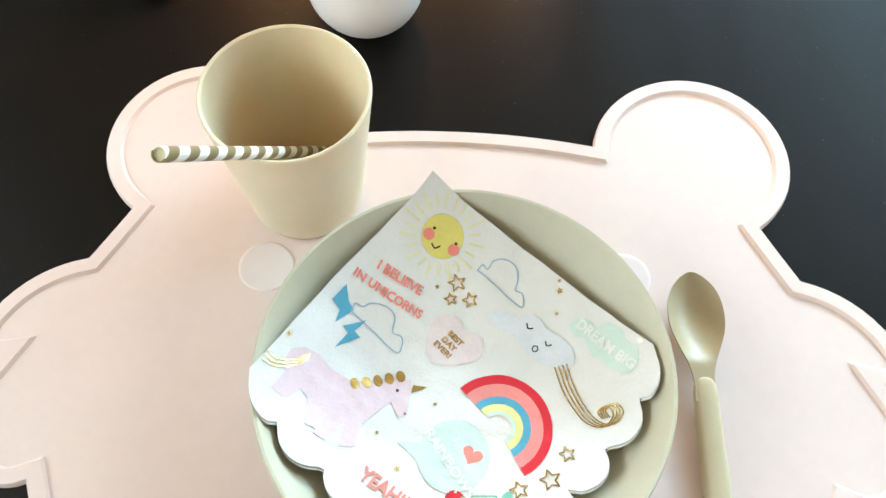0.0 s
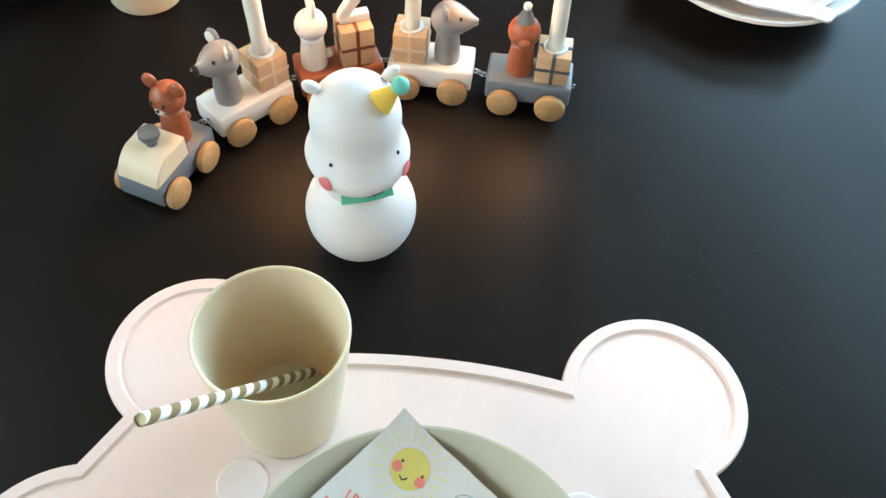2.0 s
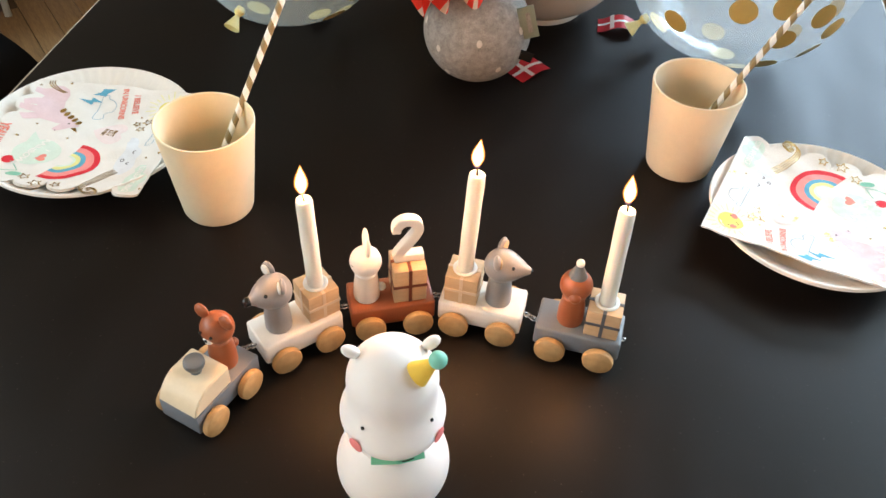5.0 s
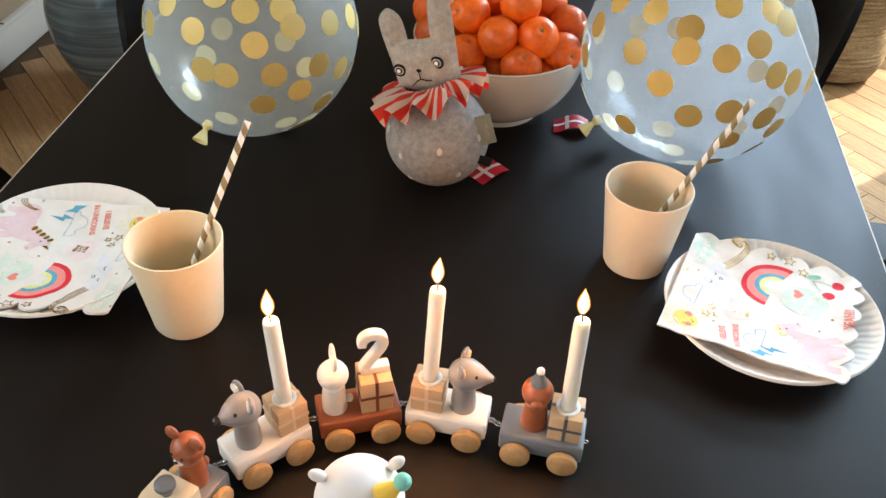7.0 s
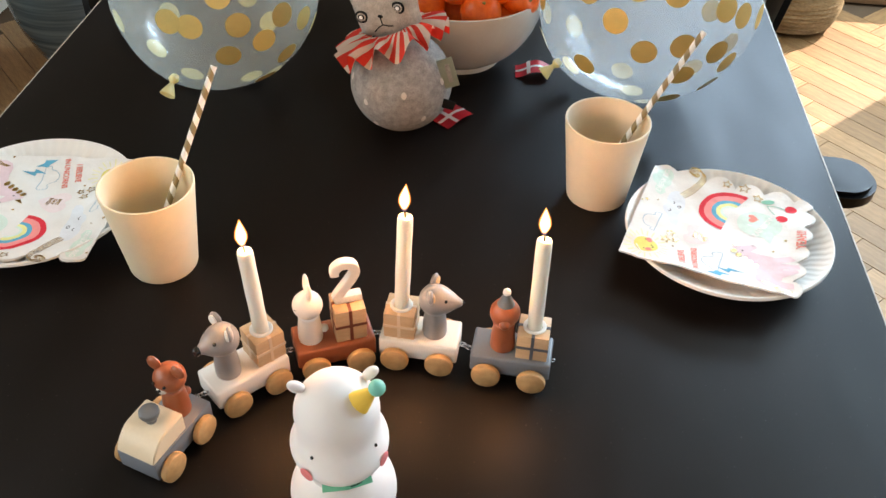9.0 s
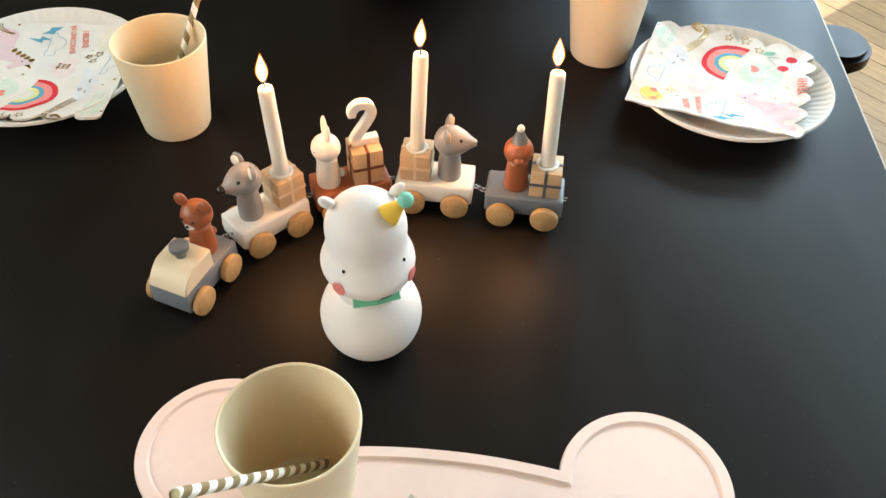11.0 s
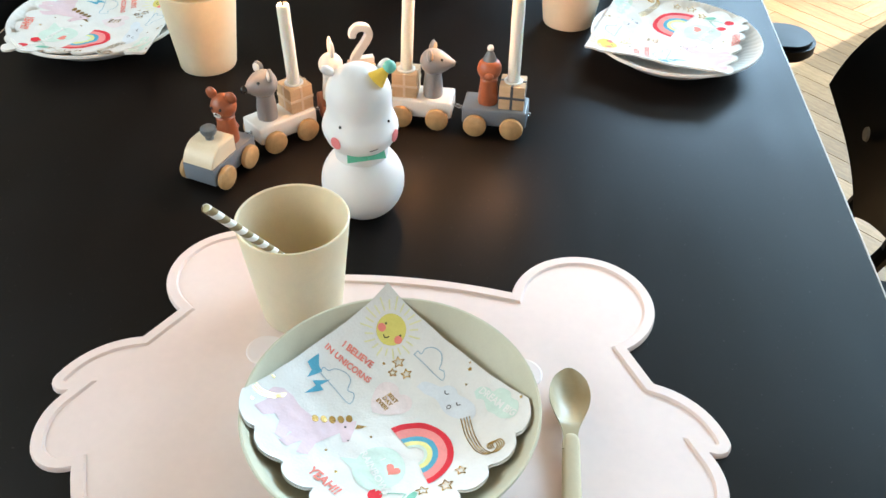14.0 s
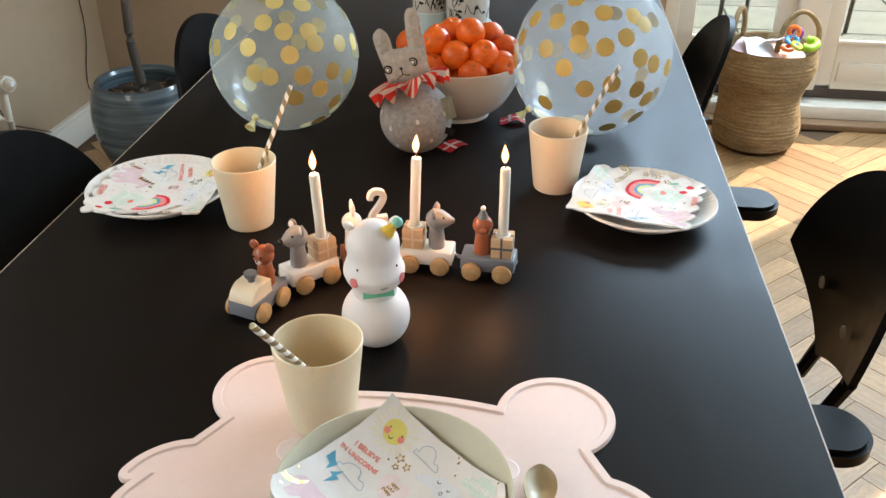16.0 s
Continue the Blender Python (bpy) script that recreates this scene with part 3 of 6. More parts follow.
def garden_chair():
    root = thing("garden_chair", pose(1.05, 4.75, FLOOR - 0.145, 0, 0, 20), "dark metal garden chair on the mossy terrace", "garden chair", "garden chairs")
    part("seat", box(0.42, 0.42, 0.02, (0, 0, 0.44), 0.006), METAL_DARK, root)
    for sx in (-1, 1):
        for sy in (-1, 1):
            part("leg", rod((0.19 * sx, 0.19 * sy, 0), (0.17 * sx, 0.17 * sy, 0.44), 0.012), METAL_DARK, root)
        part("back_post", rod((0.19 * sx, 0.2, 0.44), (0.19 * sx, 0.26, 0.85), 0.011), METAL_DARK, root)
    part("backrest", box(0.38, 0.015, 0.2, (0, 0.245, 0.72), 0.005), METAL_DARK, root)
    return root


gc = garden_chair()
copy_thing(gc, pose(1.75, 4.55, FLOOR - 0.145, 0, 0, -30))
copy_thing(gc, pose(0.62, 5.2, FLOOR - 0.145, 0, 0, 75))

# ---- radiator, cable, tree and basket ----
def radiator():
    root = thing("radiator", pose(LEFT + 0.07, 1.25, FLOOR), "cream enamelled panel radiator on the wall with valve", "radiator")
    part("panel", box(0.06, 1.15, 0.42, (0, 0, 0.36), 0.012), ENAMEL, root)
    for k in range(22):
        part("rib", box(0.008, 0.028, 0.36, (0.033, -0.53 + k * 0.0505, 0.36), 0.003), ENAMEL, root)
    part("pipe", tube([(0, 0.58, 0.30), (0, 0.68, 0.30), (0.015, 0.71, 0.28), (0.02, 0.70, 0.0)], 0.010), ENAMEL, root)
    v = part("valve", moved(lathe([(0, 0), (0.026, 0), (0.028, 0.006), (0.024, 0.03), (0.019, 0.032), (0.016, 0.045), (0.010, 0.05), (0, 0.05)], 28), pose(0.03, 0.70, 0.40, 0, 75, -25)), ENAMEL, root, "cream thermostatic valve head")
    part("valve_body", rod((0.02, 0.70, 0.29), (0.025, 0.70, 0.40), 0.011), ENAMEL, root)
    part("dial", moved(lathe([(0, 0), (0.009, 0), (0.008, 0.004), (0, 0.004)], 20), pose(0.03, 0.70, 0.40, 0, 75, -25) @ pose(0, 0, 0.049)), STEEL, v)


radiator()
cable = link("wall_cable", tube(smooth_profile([(LEFT + 0.005, 2.60, 0.9), (LEFT + 0.005, 2.585, 0.35), (LEFT + 0.005, 2.61, -0.1), (LEFT + 0.006, 2.625, -0.36), (LEFT + 0.005, 2.58, -0.50),
                                 (LEFT + 0.005, 2.57, -0.57), (LEFT + 0.012, 2.60, -0.61)], 6), 0.0020, 8), CABLE)
tagged(cable, "thin brown cable hanging down the plaster wall", "cable")
cable2 = link("wall_cable", tube(smooth_profile([(LEFT + 0.03, 1.99, -0.42), (LEFT + 0.03, 2.03, -0.50), (LEFT + 0.02, 2.10, -0.54), (LEFT + 0.02, 2.25, -0.62)], 6), 0.0024, 8), CABLE)
tagged(cable2, "thin brown cable sagging behind the radiator valve", "cable")


def potted_tree():
    pot = thing("plant_pot", pose(-1.18, 2.14, FLOOR), "round blue-grey glazed stoneware pot with brushed rings", "plant pot")
    prof = smooth_profile([(0.080, 0.0), (0.112, 0.06), (0.153, 0.16), (0.167, 0.25), (0.157, 0.325), (0.143, 0.365)], 5)
    prof = [(0, 0.0)] + prof + [(0.138, 0.372), (0.128, 0.370), (0.122, 0.360), (0.135, 0.31), (0.13, 0.26), (0, 0.26)]
    part("body", lathe(prof, 72), GLAZE, pot)
    soil = lathe([(0, 0.330), (0.06, 0.334), (0.11, 0.326), (0.126, 0.318)], 40)
    rnd = random.Random(5)
    for v in soil.verts:
        v.co.z += rnd.uniform(-0.004, 0.006)
    part("soil", soil, SOIL, pot, "dark crumbly potting soil")
    for k in range(26):
        a, r = rnd.uniform(0, math.tau), rnd.uniform(0.03, 0.11)
        p = Vector((r * math.cos(a), r * math.sin(a), 0.337))
        d = Vector((rnd.uniform(-1, 1), rnd.uniform(-1, 1), rnd.uniform(-0.1, 0.3))).normalized() * rnd.uniform(0.012, 0.03)
        part("bark_chip", tube([p, p + d * 0.5 + Vector((0, 0, 0.003)), p + d], 0.0018, 5), CHIP, pot)
    tree = thing("indoor_tree", pose(-1.18, 2.14, FLOOR + 0.33), "slender grey-barked indoor tree with narrow dark leaves", "tree")
    line = smooth_profile([(0.0, 0.0, -0.06), (0.0, 0.0, 0.05), (-0.012, 0.004, 0.16), (-0.005, 0.0, 0.32), (-0.02, 0.01, 0.55), (-0.01, 0.0, 0.80)], 5)
    part("trunk", tube(line, [0.0165 - 0.006 * k / (len(line) - 1) for k in range(len(line))], 12), BARK, tree)
    crown = []
    for k in range(9):
        a, up = k * 2.4, 0.48 + 0.045 * k
        p0 = Vector((-0.015, 0.005, up))
        p1 = p0 + Vector((math.cos(a) * 0.17, math.sin(a) * 0.17, 0.08 - 0.02 * (k % 3)))
        part("branch", tube([p0, (p0 + p1) / 2 + Vector((0, 0, 0.02)), p1], [0.007, 0.005, 0.003], 7), BARK, tree)
        crown.append(p1)
    bm = bmesh.new()
    for p1 in crown:
        for j in range(26):
            d = Vector((rnd.gauss(0, 1), rnd.gauss(0, 1), rnd.gauss(-0.25, 0.6))).normalized()
            b0 = p1 + d * rnd.uniform(0.0, 0.05)
            long, w = rnd.uniform(0.06, 0.12), rnd.uniform(0.006, 0.010)
            s = d.cross(Vector((0, 0, 1))).normalized() * w
            tip = b0 + d * long + Vector((0, 0, -0.03))
            m0 = b0 + d * long * 0.45
            vs = [bm.verts.new(q) for q in (b0, m0 + s, tip, m0 - s)]
            bm.faces.new(vs)
    part("crown", bm, LEAF, tree, "narrow dark green leaves")


potted_tree()


def toy_basket():
    root = thing("jute_basket", pose(0.835, 2.79, FLOOR) @ Matrix.Diagonal((1.13, 1.13, 0.98, 1)), "tall braided jute basket filled with toys by the door", "basket")
    prof = [(0, 0.006), (0.10, 0.004), (0.118, 0.012)]
    n = 26
    for k in range(n):
        t = k / (n - 1)
        r = 0.120 + 0.016 * t + 0.009 * math.sin(t * 9 + 0.4) + 0.004 * math.sin(math.pi * t)
        z = 0.018 + 0.345 * t
        prof += [(r + 0.0025, z + 0.003), (r - 0.001, z + 0.011)]
    bm = lathe(prof + [(0.138, 0.378), (0.134, 0.374), (0.122, 0.20), (0.112, 0.03), (0, 0.03)], 80)
    rnd = random.Random(3)
    for v in bm.verts:
        a = math.atan2(v.co.y, v.co.x)
        s = 1 + 0.012 * math.sin(3 * a + v.co.z * 9) + 0.010 * math.sin(5 * a - v.co.z * 14) + rnd.uniform(-0.004, 0.004)
        v.co.x *= s
        v.co.y *= s
        v.co.x += 0.005 * math.sin(v.co.z * 22) + 0.006
    part("body", bm, JUTE, root)
    for cx, cy, reach, way, tall in ((-0.085, 0.045, 0.046, 60, 0.115), (0.085, -0.02, 0.060, 12, 0.125)):
        c, sn = math.cos(radians(way)), math.sin(radians(way))
        pts = [(cx + k * reach * c, cy + k * reach * sn, z) for k, z in ((-1.0, 0.335), (-1.02, 0.375), (-0.86, 0.375 + tall * 0.62), (-0.30, 0.375 + tall), (0.34, 0.370 + tall), (0.92, 0.375 + tall * 0.58), (1.06, 0.370), (1.0, 0.335))]
        part("handle", tube(smooth_profile(pts, 5), 0.0085, 10), JUTE, root, "braided jute carrying loop")

    def ring(cx, cy, cz, r, rr, m, rx, ry):
        t = moved(tube([(r * math.cos(a), r * math.sin(a), 0) for a in (math.tau * k / 20 for k in range(20))], rr, 8, True), pose(0.835 + cx, 2.79 + cy, FLOOR + cz, rx, ry, 0))
        return t, m

    cols = dict(orange=(0.80, 0.17, 0.03), blue=(0.05, 0.28, 0.62), purple=(0.20, 0.05, 0.36), green=(0.30, 0.55, 0.04), lime=(0.55, 0.62, 0.10))
    mats = {k: stuff(k + "_toy_plastic", c, 0.3, 0.05) for k, c in cols.items()}
    for cx, cy, cz, r, rr, m, rx, ry in ((0.075, -0.03, 0.425, 0.018, 0.008, "orange", 60, 20), (0.088, -0.01, 0.415, 0.017, 0.007, "purple", 70, -40), (0.068, -0.055, 0.402, 0.019, 0.008, "blue", 30, 10),
                                         (0.05, -0.085, 0.386, 0.017, 0.008, "orange", 10, 0), (0.08, -0.08, 0.392, 0.016, 0.008, "lime", 15, 25)):
        bm, key = ring(cx, cy, cz, r, rr, m, rx, ry)
        tagged(link("toy_ring", bm, mats[key]), f"{key} plastic teething ring on top of the basket", "toy", "toys in the basket")
    u = tube(smooth_profile([(0.095, -0.10, 0.395), (0.12, -0.105, 0.392), (0.142, -0.085, 0.40), (0.14, -0.06, 0.405), (0.115, -0.05, 0.408)], 5), 0.013, 10)
    tagged(link("toy_snake", moved(u, pose(0.835, 2.79, FLOOR)), mats["green"]), "bent lime green plastic toy lying in the basket", "toy", "toys in the basket")
    for cx, cy, cz, s, rx, rz, key in ((-0.03, -0.05, 0.372, 0.055, 25, 20, "white"), (0.01, -0.02, 0.385, 0.05, -30, 60, "white"), (-0.065, -0.03, 0.368, 0.05, 20, -30, "lilac")):
        bm = bmesh.new()
        bmesh.ops.create_grid(bm, x_segments=10, y_segments=10, size=s)
        for v in bm.verts:
            v.co.z += 0.006 * math.sin(60 * v.co.x + rz) + 0.005 * math.sin(75 * v.co.y + rx)
        bmesh.ops.solidify(bm, geom=bm.faces[:], thickness=0.002)
        ob = link("cloth", moved(bm, pose(0.835 + cx, 2.79 + cy, FLOOR + cz, rx, 10, rz)), PRINT["sky"] if key == "white" else PRINT["lilac"])
        tagged(ob, f"crumpled {key} cloth stuffed into the jute basket", "cloth", "cloths in the basket")
    fill = link("toy_filling", moved(lathe([(0, 0.352), (0.08, 0.350), (0.121, 0.340)], 30), pose(0.845, 2.79, FLOOR)), PRINT["peach"])
    tagged(fill, "jumbled pale soft toys filling the basket", "soft toy")


toy_basket()

# ---- chairs ----
def shell_chair():
    """Armchair; the origin is on the floor under the seat, and it faces +x."""
    root = thing("armchair", pose(0, 0, 0), "black stained plywood shell armchair drawn up to the table", "chair", "chairs round the table")

    def shell(ny, nr, f, thick):
        bm = bmesh.new()
        both = []
        for side in (0, 1):
            centre = bm.verts.new(f(0, 0) + Vector((-thick * side, 0, 0)))
            rings = [[centre]]
            for i in range(1, nr + 1):
                rings.append([bm.verts.new(f(i / nr, math.tau * k / ny) + Vector((-thick * side, 0, 0))) for k in range(ny)])
            for i in range(nr):
                for k in range(ny):
                    j = (k + 1) % ny
                    q = (rings[0][0], rings[1][k], rings[1][j]) if i == 0 else (rings[i][k], rings[i + 1][k], rings[i + 1][j], rings[i][j])
                    bm.faces.new(q if side == 0 else q[::-1])
            both.append(rings[-1])
        for k in range(ny):
            j = (k + 1) % ny
            bm.faces.new((both[0][j], both[0][k], both[1][k], both[1][j]))
        bmesh.ops.recalc_face_normals(bm, faces=bm.faces)
        return bm

    def back(r, a):
        c, s = math.cos(a), math.sin(a)
        y = 0.188 * r * c
        z = -0.040 + (0.197 if s > 0 else 0.088) * r * s
        if s < 0:
            y *= 1 - 0.88 * abs(s) ** 1.05
        return Vector((-0.235 + 1.0 * y * y - 0.20 * z, y, 0.642 + z))

    part("backrest", shell(64, 8, back, 0.011), BLACK_SHELL, root)

    def seat(r, a):
        c, s = math.cos(a), math.sin(a)
        x, y = 0.22 * r * math.copysign(abs(c) ** 0.7, c), 0.235 * r * math.copysign(abs(s) ** 0.7, s)
        return Vector((0.41 - 0.05 * x * x / 0.05, y * 0.9, -x * 0.9))

    part("seat", moved(shell(56, 6, seat, 0.011), Matrix(((0, 0, -1, 0.065), (0, 1, 0, 0), (1, 0, 0, 0), (0, 0, 0, 1)))), BLACK_SHELL, root)
    for s in (-1, 1):
        y = 0.295 * s
        arm = lathe([(0, 0), (1, 0), (1, 1), (0, 1)], 32)
        for v in arm.verts:
            x = v.co.x * 0.045
            v.co = Vector(((x - 0.145) if v.co.x < 0 else (x + 0.09), v.co.y * 0.045, v.co.z * 0.026))
        bmesh.ops.bevel(arm, geom=[e for e in arm.edges if len(e.link_faces) == 2 and e.calc_face_angle(0) > 1.0], offset=0.006, segments=2, affect="EDGES")
        a = part("armrest", moved(arm, pose(0, y, 0.596)), BLACK_SHELL, root)
        part("arm_post", tube([(0.02, y, 0.597), (0.02, y * 0.97, 0.52), (0.0, y * 0.8, 0.42)], 0.011), BLACK_SHELL, a)
        part("back_bar", tube([(-0.236, 0.065 * s, 0.60), (-0.243, 0.062 * s, 0.51), (-0.215, 0.058 * s, 0.44), (-0.05, 0.05 * s, 0.400)], 0.012), BLACK_SHELL, root)
        part("screw", moved(lathe([(0, 0), (0.010, 0), (0.009, 0.003), (0, 0.0035)], 16), pose(-0.2335 + 1.0 * 0.065**2 + 0.008 + 0.005, 0.065 * s, 0.600, 0, 90, 0)), SCREW, root, "dull beige screw cap")
        for f in (-1, 1):
            part("leg", rod((0.20 * f - 0.01, 0.24 * s, 0.0), (0.15 * f, 0.15 * s, 0.43), 0.010), BLACK_SHELL, root)
    return root


TURN = 1.6
chair = shell_chair()
chair.matrix_basis = pose(0.330, 0.745, FLOOR, 0, 0, 180)
far = copy_thing(chair, pose(0.205, 1.52, FLOOR, 0, 0, 180))
copy_thing(chair, pose(-0.415, 0.713, FLOOR, 0, 0, 0))
copy_thing(chair, pose(-0.368, 1.34, FLOOR, 0, 0, -8))

# ---- the table ----
table = thing("dining_table", pose(-0.0765, 0.95, FLOOR, 0, 0, TURN), "long dining table with a black linoleum top", "table")
part("tabletop", box(0.926, 2.30, 0.024, (0, 0, 0.728), 0.0015), TABLE, table, "black linoleum top with a satin sheen")
edge = join(*[box(sx, sy, 0.0235, (x, y, 0.7278), 0) for sx, sy, x, y in ((0.0014, 2.30, 0.4637, 0), (0.0014, 2.30, -0.4637, 0), (0.9288, 0.0014, 0, 1.1507), (0.9288, 0.0014, 0, -1.1507))])
part("edge_band", edge, TABLE_EDGE, table, "pale plywood edge of the top")
for sx in (-1, 1):
    for sy in (-1, 1):
        part("leg", rod((0.38 * sx, 0.98 * sy, 0), (0.36 * sx, 0.95 * sy, 0.7155), 0.016, 0.022, 20), METAL_DARK, table)
    part("apron", box(0.02, 1.85, 0.05, (0.34 * sx, 0, 0.690), 0.003), METAL_DARK, table)

# ---- place setting ----
def placemat():
    root = thing("placemat", pose(0.0155, 0.2, 0.0, 0, 0, 0.5) @ pose(0, -0.2, 0), "pale pink silicone placemat shaped like a bear's head", "placemat")
    half = [(0, 0.2955)] + arc3((0, 0.2955), (0.045, 0.2935), (0.0845, 0.288), 8)[1:]
    half += arc3((0.0845, 0.288), (0.1355, 0.339), (0.1755, 0.236), 34)
    half += arc3((0.1755, 0.236), (0.1835, 0.2210), (0.1928, 0.2040), 5)
    half += arc3((0.1928, 0.2040), (0.2225, 0.1885), (0.2412, 0.1590), 10)
    half += arc3((0.2412, 0.1590), (0.2405, 0.1500), (0.2270, 0.1455), 6)
    half += arc3((0.2270, 0.1455), (0.2355, 0.118), (0.2310, 0.096), 9)
    half += arc3((0.2310, 0.096), (0.2210, 0.084), (0.1965, 0.0830), 8)
    half += arc3((0.1965, 0.0830), (0.13, -0.005), (0.0, -0.042), 24)
    line = [(-x, y) for x, y in half] + [(0, -0.042)] + half[:0:-1]
    levels = [(line, 0.0), (line, 0.0030), (inset(line, 0.0009), 0.0046), (inset(line, 0.0082), 0.0046), (inset(line, 0.0098), 0.0028)]
    bm = bmesh.new()
    rings = [[bm.verts.new((x, y, z)) for x, y in ln] for ln, z in levels]
    n = len(line)
    for a, b in zip(rings, rings[1:]):
        for k in range(n):
            bm.faces.new((a[k], a[(k + 1) % n], b[(k + 1) % n], b[k]))
    bm.faces.new(rings[-1])
    bm.faces.new(rings[0][::-1])
    bmesh.ops.recalc_face_normals(bm, faces=bm.faces)
    part("mat", bm, SILICONE, root)
    for sx in (-1, 1):
        part("raised_dot", moved(lathe([(0.0150, 0), (0.0148, 0.0006), (0.0142, 0.0009), (0.0132, 0.0008), (0, 0.0008)], 40), pose(0.0965 * sx, 0.2025, 0.0027)), SILICONE_DOT, root, "paler raised disc")


placemat()
MAT = 0.0028


def bowl():
    prof = [(0, 0.0), (0.056, 0.0), (0.060, 0.0015)] + smooth_profile([(0.064, 0.004), (0.080, 0.013), (0.0915, 0.0255), (0.0980, 0.0375)], 4)
    prof += [(0.0988, 0.0395), (0.0982, 0.0408), (0.0968, 0.0405)] + smooth_profile([(0.0955, 0.0385), (0.0885, 0.0255), (0.0775, 0.0145), (0.062, 0.0065)], 4) + [(0.03, 0.005), (0, 0.005)]
    ob = link("bowl", lathe(prof, 96), SAGE)
    ob.matrix_basis = pose(0.0268, 0.1321, MAT)
    tagged(ob, "wide sage-green bamboo fibre bowl on the pink placemat", "bowl")


bowl()


def tumbler(m, material, label):
    h, r0, r1, w = 0.0925, 0.0312, 0.0418, 0.0021
    prof = [(0, 0.003), (r0 - 0.006, 0.003), (r0 - 0.004, 0.0), (r0 - 0.001, 0.0008), (r0, 0.003)]
    prof += [(r0 + (r1 - r0) * k / 8, 0.003 + (h - 0.0045) * k / 8) for k in range(1, 9)]
    prof += [(r1, h - 0.0006), (r1 - 0.0009, h), (r1 - w, h - 0.0008)]
    prof += [(r0 - w + (r1 - r0) * k / 8, 0.006 + (h - 0.008) * k / 8) for k in range(8, -1, -1)] + [(r0 - 0.006, 0.0048), (0, 0.0048)]
    ob = link("cup", lathe(prof, 80), material)
    ob.matrix_basis = m
    return tagged(ob, label, "cup", "cups on the table")


tumbler(pose(-0.0640, 0.2492, MAT), SAGE_CUP, "pale sage-green bamboo fibre cup on the placemat")
tumbler(pose(-0.2640, 0.6245, 0.0), CREAM, "sand-coloured bamboo fibre cup with a straw beside a plate")
tumbler(pose(0.1385, 0.7920, 0.0), PEACH, "warm sand bamboo fibre cup standing beside a balloon")


def straw(a, b, label):
    a, b = Vector(a), Vector(b)
    n = (b - a).length
    ob = link("straw", join((lathe([(0.0030, 0), (0.0030, n), (0.0025, n), (0.0025, 0)], 20, True), 0), (lathe([(0, n - 0.0012), (0.0025, n - 0.0008)], 20), 1)), [STRAW, STRAW_END])
    ob.matrix_basis = Matrix.Translation(a) @ (b - a).to_track_quat("Z", "Y").to_matrix().to_4x4()
    tagged(ob, label, "straw", "paper straws")


straw((-0.0525, 0.2745, 0.0085), (-0.0868, 0.1600, 0.1698), "gold and white spiral striped paper straw in the cup")
straw((-0.2735, 0.6040, 0.006), (-0.2184, 0.7075, 0.1656), "gold and white spiral striped paper straw leaning in a cup")
straw((0.1230, 0.7750, 0.006), (0.2174, 0.8327, 0.1717), "gold and white spiral striped paper straw before a balloon")


